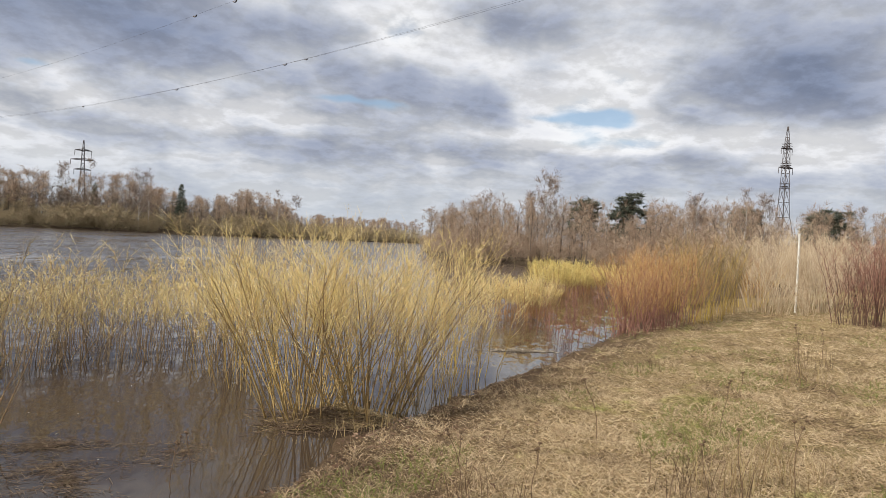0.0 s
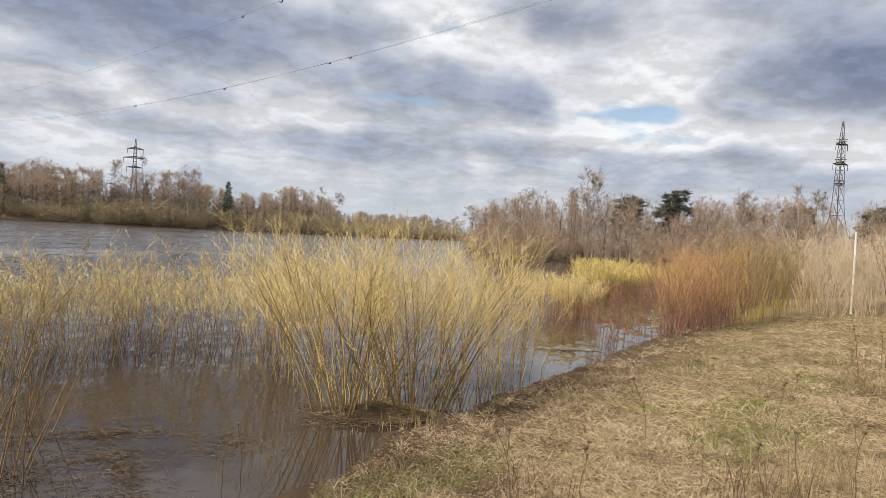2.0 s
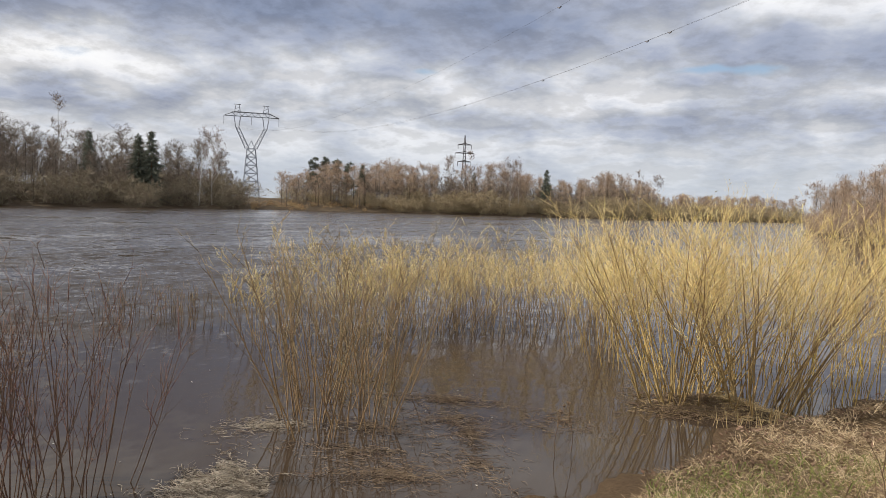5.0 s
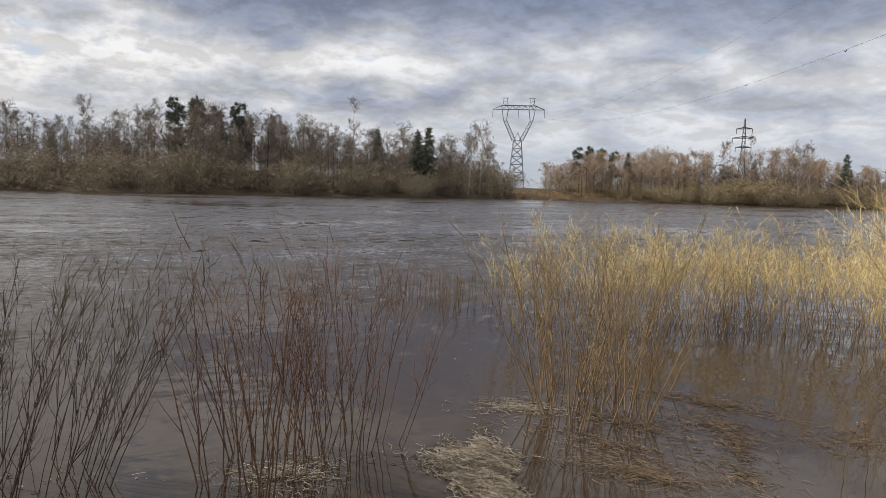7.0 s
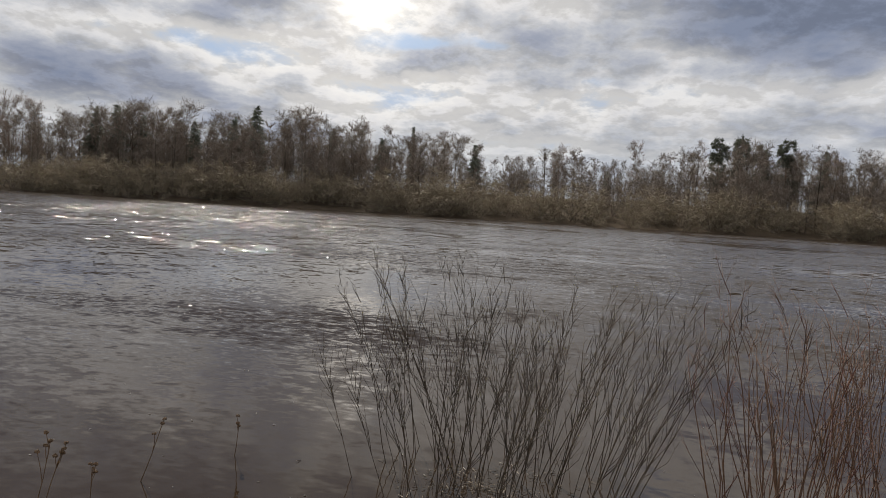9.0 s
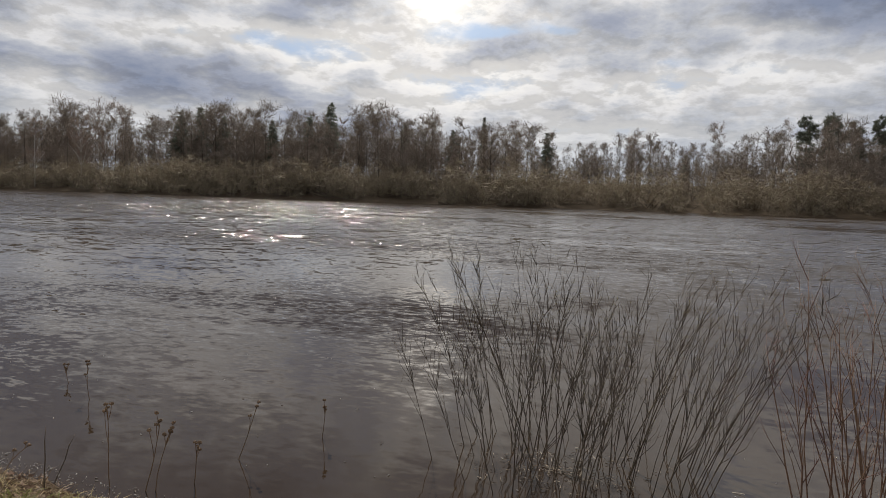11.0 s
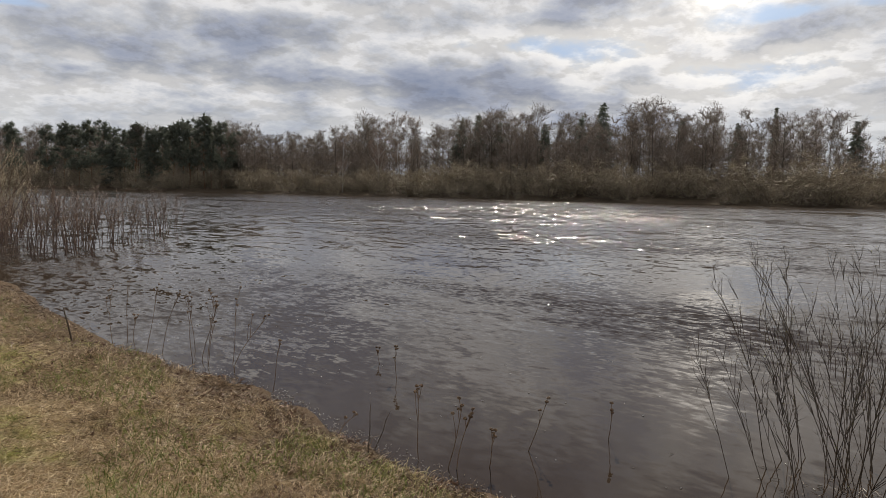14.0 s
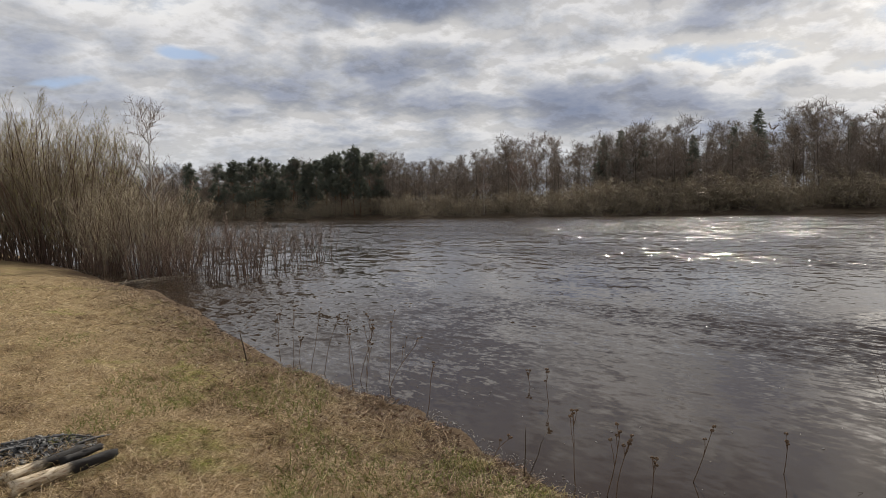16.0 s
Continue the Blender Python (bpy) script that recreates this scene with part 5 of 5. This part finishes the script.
def lawn():
    rng = np.random.default_rng(3)
    dry, wet, green, leaf = [], [], [], []
    for az_lo, az_hi in ((-46, 14), (118, 182)):
        x, y = scatter(rng, 100000, az_lo, az_hi, 2.6, 24, 0.9)
        d = inside_distance(NEAR_LAND, x, y)
        r = np.hypot(x, y)
        ok = d > 0.05
        brown = ok & (d < 0.35 + 1.7 * rng.random(len(x)) ** 2)
        for sel, lie, size, store in ((ok & ~brown, 0.84, 0.115, dry), (brown, 0.82, 0.10, wet)):
            for lo, hi in ((0, 6), (6, 11), (11, 40)):
                m = sel & (r >= lo) & (r < hi)
                plain = m & (rng.random(len(x)) < 0.6)
                m &= ~plain
                if plain.any():
                    store.append(blades(rng, x[plain], y[plain], size * (1 + 0.002 * hi), 0.0016 + 0.00007 * hi, lie, True))
                if m.any():
                    store.append(blades(rng, x[m], y[m], size * (1 + 0.002 * hi), 0.0016 + 0.00007 * hi, lie, hi > 6))
        # curled brown leaves and bits of bark near the water
        x, y = scatter(rng, 16000, az_lo, az_hi, 2.6, 16, 1.0)
        d = inside_distance(NEAR_LAND, x, y)
        m = (d > 0.02) & (d < 0.3 + 1.5 * rng.random(len(x)) ** 1.5)
        leaf.append(blades(rng, x[m], y[m], 0.05, 0.0085, 0.7, True, 0.012))
        x, y = scatter(rng, 60000, az_lo, az_hi, 2.6, 11, 1.0)
        m = inside_distance(NEAR_LAND, x, y) > 0.1
        dry.append(blades(rng, x[m], y[m], 0.055, 0.0026, 0.75, True))
        x, y = scatter(rng, 26000, az_lo, az_hi, 2.6, 20, 0.9)
        d = inside_distance(NEAR_LAND, x, y)
        lush = np.sin(x * 1.3 + 2 * np.sin(y * 0.7)) * np.sin(y * 1.1 + x * 0.4) + 0.5 * np.sin(x * 3.3 - y * 2.1)
        m = (d > 0.3) & (lush > 0.45)
        green.append(blades(rng, x[m], y[m], 0.10, 0.0028, 0.55))
        # raised tussocks, each a rosette of bent blades
        cx, cy = scatter(rng, 1800, az_lo, az_hi, 2.6, 22, 0.95)
        away = np.hypot(cx, cy)
        cx, cy, away = (u[inside_distance(NEAR_LAND, cx, cy) > 0.25] for u in (cx, cy, away))
        per = 16
        spread_ = 0.025 + 0.05 * rng.random(len(cx))
        bx = (cx[:, None] + rng.normal(size=(len(cx), per)) * spread_[:, None]).ravel()
        by = (cy[:, None] + rng.normal(size=(len(cx), per)) * spread_[:, None]).ravel()
        far_ = np.repeat(away, per)
        for lo, hi in ((0, 7), (7, 40)):
            m = (far_ >= lo) & (far_ < hi)
            dry.append(blades(rng, bx[m], by[m], 0.12 + 0.002 * lo, 0.0022 + 0.00012 * lo, 0.66))
    tagged(new("dry_grass", mesh_of("dry_grass", *join(dry), DRY_GRASS)), "matted dry straw-coloured grass on the bank", "grass", kind="stuff")
    tagged(new("edge_litter", mesh_of("edge_litter", *join(wet), WET_STRAW)), "brown flattened plant litter along the water's edge", "plant litter", kind="stuff")
    tagged(new("leaf_litter", mesh_of("leaf_litter", *join(leaf), DEAD_LEAF)), "curled reddish-brown dead leaves along the water's edge", "plant litter", kind="stuff")
    tagged(new("green_grass", mesh_of("green_grass", *join(green), GRASS_GREEN)), "fresh green grass tufts among dry grass", "grass", kind="stuff")


lawn()

# ---------------------------------------------------------------- weeds, flotsam and small things


def weed(x, y, top, lean, seed, heads=3, stem_mat=WEED, base=None):
    """A dry tansy stalk with flat brown heads."""
    rng = np.random.default_rng(seed)
    z0 = base if base is not None else max(float(ground_z(np.array([x]), np.array([y]))[0]), -0.15)
    h = top - z0
    ob = thing("dry_weed", "dry brown weed stalk with flat withered flower heads", "weed", "dry weeds")
    k = np.linspace(0, 1, 6)
    a = rng.uniform(0, 6.28)
    p = np.stack([lean[0] * k ** 1.4 + 0.02 * np.sin(k * 5 + a), lean[1] * k ** 1.4 + 0.02 * np.cos(k * 4 + a), h * k], -1)[None]
    part("stem", mesh_of("stem", *tubes(p, np.linspace(0.0038, 0.002, 6)[None], 5, False), stem_mat, True), ob)
    tops = [p[0, -1]]
    for i in range(heads - 1):
        q, _size = branch(rng, p, 1, 0.78 if i % 3 else 0.5, 0.93, h * (0.24 if i % 3 else 0.34), 0.38, 0.6, 3)
        part("side_stem", mesh_of("side_stem", *tubes(q, np.array([[0.003, 0.0025, 0.002]]), 4, False), stem_mat, True), ob)
        tops.append(q[0, -1])
    for c in tops:
        m = 9
        w = rng.normal(size=(m, 3)) * np.array([1, 1, 0.25]) + np.array([0, 0, 0.35])
        w /= np.linalg.norm(w, axis=1, keepdims=True)
        q = np.stack([np.repeat(c[None], m, 0), c + w * 0.010, c + w * 0.017], 1)
        part("flower_head", mesh_of("flower_head", *tubes(q, np.repeat([[0.002, 0.0085, 0.0]], m, 0), 4), stem_mat), ob)
    ob.location = (x, y, z0)
    return ob


for i, (x, y, top, lx, ly) in enumerate([
        (-4.14, -7.62, 0.76, -0.05, 0.03), (-4.22, -7.28, 0.77, -0.10, 0.06), (-4.28, -7.13, 0.67, -0.18, 0.12), (-4.34, -6.30, 0.75, -0.04, 0.03), (-4.50, -6.12, 0.73, -0.05, 0.04),
        (-4.24, -6.22, 0.50, -0.09, 0.07), (-4.35, -5.92, 0.58, -0.29, 0.24), (-4.71, -7.11, 0.63, 0.04, -0.03), (-4.06, -4.96, 0.51, -0.07, 0.06), (-3.69, -2.92, 0.55, 0.03, -0.03),
        (-3.66, -2.66, 0.47, -0.05, 0.08), (-3.71, -2.61, 0.38, -0.04, 0.06), (-4.27, -2.38, 0.40, -0.07, 0.14), (-3.85, -2.46, 0.25, -0.03, 0.04), (-5.17, -4.33, 0.31, 0.01, -0.01),
        (-5.54, -4.87, 0.14, 0.02, -0.01), (-3.43, -3.50, 0.27, -0.09, 0.10), (-4.05, -7.75, 0.72, 0.0, 0.0), (-4.12, -7.4, 0.42, -0.02, 0.02), (-4.40, -6.5, 0.62, -0.12, 0.10),
        (-4.15, -6.35, 0.60, -0.02, -0.02), (-4.9, -2.0, 0.25, 0.08, 0.1)]):
    weed(x, y, top, (lx, ly), 300 + i, 3 + i % 4)
for i, (x, y, top, lx, ly) in enumerate([(1.39, 5.57, 0.90, -0.14, 0.03), (0.69, 4.41, 0.66, 0, 0), (4.39, 8.0, 1.18, -0.10, 0.06), (5.96, 10.3, 0.95, -0.05, 0.03), (3.42, 7.47, 0.70, 0, 0),
                                         (0.24, 4.15, 0.80, -0.15, 0), (2.0, 4.3, 0.88, -0.02, 0), (2.36, 4.35, 0.9, 0.05, 0), (1.77, 4.27, 0.80, -0.03, 0), (-1.94, 5.03, 0.36, 0, 0), (-1.88, 5.16, 0.42, 0, 0),
                                         (2.6, 6.0, 0.85, 0.05, 0.05), (4.9, 9.0, 1.0, -0.05, 0)]):
    weed(x, y, top, (lx, ly), 340 + i, 2 + i % 2)


def bare_sticks():
    rng = np.random.default_rng(8)
    for x, y, top, lx, ly, r in [(-3.32, -3.1, 0.53, 0.01, 0.02, 0.0045), (-3.69, -7.94, 0.58, 0.06, -0.06, 0.012), (-3.6, -3.3, 0.33, -0.1, 0.1, 0.004)]:
        z0 = float(ground_z(np.array([x]), np.array([y]))[0]) - 0.03
        k = np.linspace(0, 1, 5)
        p = np.stack([lx * k + rng.normal(0, 0.004, 5), ly * k + rng.normal(0, 0.004, 5), (top - z0) * k], -1)[None]
        ob = new("stick", mesh_of("stick", *tubes(p, np.linspace(r, r * 0.6, 5)[None], 5), DARK_STEM, True))
        ob.location = (x, y, z0)
        tagged(ob, "bare dark stick standing upright at the water's edge", "stick", "sticks at the edge")


bare_sticks()


def stalk_clump(x, y, n, height, seed, mat=STRAW, r=0.35):
    """A tuft of standing dry stalks."""
    rng = np.random.default_rng(seed)
    a, d = rng.uniform(0, 6.28, n), r * np.sqrt(rng.uniform(0, 1, n))
    px, py = x + np.cos(a) * d, y + np.sin(a) * d
    z = ground_z(px, py)
    h = height * rng.uniform(0.5, 1.1, n)
    k = np.linspace(0, 1, 4)
    l = rng.normal(0, 0.22, (n, 2)) * h[:, None]
    p = np.stack([px[:, None] + l[:, :1] * k ** 1.5, py[:, None] + l[:, 1:] * k ** 1.5, z[:, None] + h[:, None] * k], -1)
    ob = new("dry_stalks", mesh_of("dry_stalks", *tubes(p, np.repeat([[0.003, 0.0025, 0.002, 0.001]], n, 0), 3), mat))
    tagged(ob, "tuft of upright dry brown stalks in the grass", "dry stalks", "tufts of dry stalks", "stuff")


for i, (x, y, n, h) in enumerate([(2.1, 4.5, 55, 0.42), (1.75, 4.4, 30, 0.40), (2.6, 4.7, 30, 0.38), (0.3, 4.3, 24, 0.34), (4.6, 8.2, 30, 0.4), (5.4, 9.6, 26, 0.45), (6.9, 12.4, 24, 0.5), (3.0, 9.5, 16, 0.3),
                                  (8.0, 14.5, 24, 0.5), (-1.2, 6.6, 34, 0.24), (-0.7, 6.75, 30, 0.22)]):
    stalk_clump(x, y, n, h, 400 + i, WEED if i < 9 and i % 2 else STRAW)


def straw_mat(name, label, cx, cy, rx, ry, turn, n, high, mat, seed, size=0.22, thick_=0.004):
    """A floating mat of dead stalks heaped on the water."""
    rng = np.random.default_rng(seed)
    a, d = rng.uniform(0, 6.28, n), np.minimum(np.abs(rng.normal(0, 0.5, n)) ** 0.8, 1.6)
    rag = 1 + 0.28 * np.sin(3 * a + seed) + 0.18 * np.sin(7 * a + 2 * seed)
    ex, ey = np.cos(a) * d * rx * rag, np.sin(a) * d * ry * rag
    c, s = math.cos(radians(turn)), math.sin(radians(turn))
    x, y = cx + ex * c - ey * s, cy + ex * s + ey * c
    z = 0.004 + high * np.clip(1 - d, 0, 1) * rng.uniform(0.2, 1.0, n)
    b = radians(turn) + rng.normal(0, 0.9, n)
    l = size * rng.uniform(0.3, 1.2, n) / 2
    tip = rng.normal(0, 0.05, n) * l * 2
    p = np.stack([np.stack([x - np.cos(b) * l, y - np.sin(b) * l, np.maximum(z - tip, 0.002)], -1), np.stack([x + rng.normal(0, 0.02, n), y + rng.normal(0, 0.02, n), z + 0.006], -1),
                  np.stack([x + np.cos(b) * l, y + np.sin(b) * l, np.maximum(z + tip, 0.002)], -1)], 1)
    ob = new(name, mesh_of(name, *tubes(p, thick_ * rng.uniform(0.5, 1.4, n)[:, None] * np.array([[1, 1, 0.4]]), 3, False), mat))
    tagged(ob, label, "floating debris", kind="stuff")


straw_mat("straw_raft", "pale matted raft of dead reed straw floating by the bank", -3.50, 3.02, 0.60, 0.28, -28, 9500, 0.07, PALE_STRAW, 1, 0.12, 0.0016)
straw_mat("floating_litter", "loose pale plant litter floating round the willow stems", -4.3, 4.25, 0.6, 0.28, 40, 520, 0.012, PALE_STRAW, 2, 0.09, 0.0015)
straw_mat("floating_litter", "loose brown plant litter floating in the shallows", -3.4, 5.9, 0.8, 0.25, 20, 420, 0.012, WET_STRAW, 3, 0.14, 0.0016)
straw_mat("floating_litter", "loose brown plant litter floating in the shallows", -2.75, 5.1, 0.7, 0.2, -50, 320, 0.012, WET_STRAW, 4, 0.14, 0.0016)
straw_mat("floating_litter", "loose brown plant litter floating in the shallows", -2.8, 3.95, 0.7, 0.3, 30, 480, 0.02, WET_STRAW, 5, 0.14, 0.0016)
straw_mat("floating_litter", "loose brown plant litter floating in the shallows", -3.6, 4.75, 0.8, 0.3, 10, 420, 0.012, WET_STRAW, 12, 0.12, 0.0015)
straw_mat("floating_litter", "pale plant litter caught among the red willow stems", -4.2, 1.9, 0.55, 0.32, 70, 620, 0.015, PALE_STRAW, 6, 0.09, 0.0015)
straw_mat("floating_litter", "thin plant litter caught among the dark willow stems", -4.75, -0.1, 0.6, 0.8, 0, 300, 0.012, PALE_STRAW, 7, 0.05, 0.0018)
for i, (cx, cy, rx, ry, turn, n) in enumerate([(-3.1, 5.3, 1.0, 0.5, 25, 360), (-2.4, 4.5, 0.9, 0.35, -35, 260), (-3.3, 4.2, 0.9, 0.4, 15, 320), (-2.2, 5.9, 0.5, 0.5, 60, 180)]):
    straw_mat("floating_litter", "drifted brown stalks and leaves in the flooded shallows", cx, cy, rx, ry, turn, n, 0.014, WET_STRAW, 20 + i, 0.11, 0.0018)
straw_mat("root_litter", "brown matted straw round the foot of the golden willow", -1.1, 7.12, 0.72, 0.34, 8, 3600, 0.16, WET_STRAW, 8, 0.2, 0.0018)
straw_mat("root_litter", "straw-coloured matted grass round the foot of the golden willow", -0.95, 7.2, 0.7, 0.34, 8, 1500, 0.19, STRAW, 9, 0.2, 0.0018)
straw_mat("edge_raft", "band of pale reed straw washed up at the inlet", 1.55, 12.6, 0.7, 0.10, 10, 200, 0.015, PALE_STRAW, 10, 0.35, 0.004)
straw_mat("edge_raft", "band of pale reed straw washed up along the flooded edge", -7.2, -21.6, 1.6, 0.3, 20, 420, 0.05, PALE_STRAW, 11, 0.6, 0.012)


def flakes():
    """Small pale flecks drifting on the water."""
    rng = np.random.default_rng(77)
    n = 520
    az = np.radians(rng.uniform(20, 165, n))
    d = 3.6 * (30 / 3.6) ** rng.uniform(0, 1, n)
    x, y = -np.sin(az) * d, np.cos(az) * d
    ok = inside_distance(NEAR_LAND, x, y) < -0.15
    x, y, d = x[ok], y[ok], d[ok]
    a = rng.uniform(0, 6.28, len(x))
    l = 0.004 + 0.010 * rng.random(len(x))
    p = np.stack([np.stack([x - np.cos(a) * l, y - np.sin(a) * l, np.full(len(x), 0.002)], -1), np.stack([x, y, np.full(len(x), 0.006)], -1), np.stack([x + np.cos(a) * l, y + np.sin(a) * l, np.full(len(x), 0.002)], -1)], 1)
    rad = 0.0018 + 0.002 * rng.random((len(x), 1)) * np.ones((1, 3))
    tagged(new("drift_flecks", mesh_of("drift_flecks", *tubes(p, rad, 4), FOAM)), "small pale flecks of foam and fluff on the river", "flotsam", kind="stuff")
    # a line of fluff along the water's edge
    p = np.array(NEAR_SHORE[10:16], float)
    m = 800
    i = rng.integers(0, len(p) - 1, m)
    f = rng.random((m, 1))
    q = p[i] * (1 - f) + p[i + 1] * f
    q[:, 0] -= rng.uniform(0.02, 0.35, m) ** 1.3
    c = np.stack([q[:, 0], q[:, 1], np.full(m, 0.004)], -1)
    w = rng.normal(size=(m, 3)) * np.array([1, 1, 0.1]) * 0.008
    tagged(new("edge_foam", mesh_of("edge_foam", *tubes(np.stack([c - w, c + (0, 0, 0.006), c + w], 1), np.full((m, 3), 0.0018), 4), FOAM)), "whitish scum and fluff along the water's edge", "flotsam", kind="stuff")


FOAM = twiggy("foam", [(0.55, 0.54, 0.50), (0.70, 0.69, 0.66), (0.42, 0.38, 0.32)], rough=0.6)
flakes()


# the fireplace: ash, charred sticks and two birch logs
def log_material(start):
    m, n, b = material("burnt_birch", 0.85)
    g = where(n)
    tc = n.add("ShaderNodeTexCoord")
    s = n.add("ShaderNodeSeparateXYZ")
    n.put(s.inputs[0], tc.outputs["Object"])
    p = tc.outputs["Object"]
    bark = n.ramp(n.noise(n.vec("MULTIPLY", p, (3.0, 14.0, 14.0)), 3.0, 5.0, 0.6, 0.5), [(0.34, (0.06, 0.045, 0.035)), (0.43, (0.40, 0.31, 0.20)), (0.56, (0.68, 0.60, 0.46)), (0.68, (0.34, 0.20, 0.11))])
    burn = n.smooth(n.math("ADD", s.outputs[0], n.math("MULTIPLY", n.noise(p, 9.0, 4.0), 0.22)), start + 0.06, start + 0.17)
    n.put(b.inputs["Base Color"], n.mix(burn, bark, (0.018, 0.016, 0.016)))
    bump(n, b, n.noise(n.vec("MULTIPLY", p, (2.0, 8.0, 8.0)), 8.0, 5.0), 0.6, 0.01)
    return m


def char_material():
    m, n, b = material("charcoal", 0.8)
    g = where(n)
    n.put(b.inputs["Base Color"], n.ramp(n.math("ADD", n.math("MULTIPLY", g.outputs["Random Per Island"], 0.6), n.math("MULTIPLY", n.noise(g.outputs["Position"], 40.0, 3.0), 0.4)),
                                         [(0.3, (0.018, 0.018, 0.019)), (0.55, (0.08, 0.08, 0.083)), (0.8, (0.36, 0.36, 0.35))]))
    return m


CHAR = char_material()


def birch_log(a, b, r, seed, label, burnt):
    rng = np.random.default_rng(seed)
    a, b = np.array(a, float), np.array(b, float)
    size = float(np.linalg.norm(b - a))
    n, sides = 12, 12
    x = np.linspace(0, size, n)
    ang = np.arange(sides) * 2 * np.pi / sides
    rad = r * (1 - 0.22 * x / size)[:, None] * (1 + 0.08 * np.sin(3 * ang + seed) + 0.07 * rng.normal(size=(n, sides)))
    rad[-1] *= 0.7
    sway = 0.012 * np.sin(x * 7 + seed)
    v = np.stack([np.repeat(x[:, None], sides, 1) + 0.01 * rng.normal(size=(n, sides)), sway[:, None] + rad * np.cos(ang), rad * np.sin(ang)], -1).reshape(-1, 3)
    v = np.concatenate([v, [[0, 0, 0], [size, 0, 0]]])
    t = []
    for i in range(n - 1):
        for j in range(sides):
            p, q = i * sides + j, i * sides + (j + 1) % sides
            t += [(p, q, q + sides), (p, q + sides, p + sides)]
    for j in range(sides):
        t += [(j, len(v) - 2, (j + 1) % sides), ((n - 1) * sides + j, (n - 1) * sides + (j + 1) % sides, len(v) - 1)]
    ob = new("log", mesh_of("log", v, t, log_material(burnt), True))
    ob.matrix_basis = pose(*a, 0, 0, math.degrees(math.atan2(b[1] - a[1], b[0] - a[0])))
    tagged(ob, label, "log", "half-burnt logs")


def fireplace():
    rng = np.random.default_rng(99)
    cx, cy = -0.80, -5.30
    g = float(ground_z(np.array([cx]), np.array([cy]))[0])
    n = 900
    a, d = rng.uniform(0, 6.28, n), np.sqrt(rng.uniform(0, 1, n))
    x, y = cx + np.cos(a) * d * 0.42, cy + np.sin(a) * d * 0.24
    z = ground_z(x, y) + 0.004 + 0.035 * (1 - d)
    b, l = rng.uniform(0, 6.28, n), rng.uniform(0.008, 0.03, n)
    p = np.stack([np.stack([x, y, z], -1), np.stack([x + np.cos(b) * l, y + np.sin(b) * l, z + rng.uniform(0, 0.02, n)], -1)], 1)
    tagged(new("ash_heap", mesh_of("ash_heap", *tubes(p, np.stack([l * 0.5, l * 0.35], 1), 5, False), CHAR)), "heap of grey ash and charcoal bits on the grass", "ash", kind="stuff")
    for x0, y0, x1, y1, r in [(-1.05, -5.18, -1.30, -5.28, 0.010), (-0.55, -5.32, -0.95, -5.24, 0.012), (-0.65, -5.45, -1.05, -5.4, 0.010), (-0.5, -5.22, -0.8, -5.36, 0.009), (-0.96, -5.44, -1.18, -5.28, 0.009)]:
        z0, z1 = (float(ground_z(np.array([u]), np.array([w]))[0]) + 0.035 for u, w in ((x0, y0), (x1, y1)))
        q = np.array([[[x0, y0, z0], [(x0 + x1) / 2, (y0 + y1) / 2, (z0 + z1) / 2 + 0.01], [x1, y1, z1]]])
        tagged(new("charred_stick", mesh_of("charred_stick", *tubes(q, np.array([[r, r * 0.9, r * 0.6]]), 6, False), CHAR, True)), "charred black stick lying in the ash", "stick", "charred sticks")
    birch_log((-0.56, -4.56, g + 0.03), (-1.17, -4.76, g + 0.045), 0.044, 1, "thick half-burnt birch log with a charred end on the grass", 0.32)
    birch_log((-0.56, -4.77, g + 0.028), (-1.05, -5.02, g + 0.04), 0.038, 2, "half-burnt birch log with a charred end beside the ash", 0.20)
    birch_log((-0.86, -4.76, g + 0.05), (-1.12, -4.90, g + 0.075), 0.027, 3, "short charred birch log leaning on the others", -0.2)


fireplace()


def white_pole():
    x, y = polar(-28.0, 22.0)
    z = float(ground_z(np.array([x]), np.array([y]))[0])
    m, n, b = material("weathered_white_paint", 0.7)
    g = where(n)
    n.put(b.inputs["Base Color"], n.ramp(n.noise(g.outputs["Position"], 6.0, 5.0), [(0.3, (0.52, 0.50, 0.45)), (0.6, (0.78, 0.77, 0.73))]))
    p = np.array([[[0, 0, -0.1], [0.01, 0, 1.0], [0, 0.01, 2.3]]])
    ob = new("marker_pole", mesh_of("marker_pole", *tubes(p, np.array([[0.030, 0.029, 0.026]]), 10, False), m, True))
    ob.location = (x, y, z)
    tagged(ob, "weathered white marker pole standing among willow thickets", "pole")


white_pole()
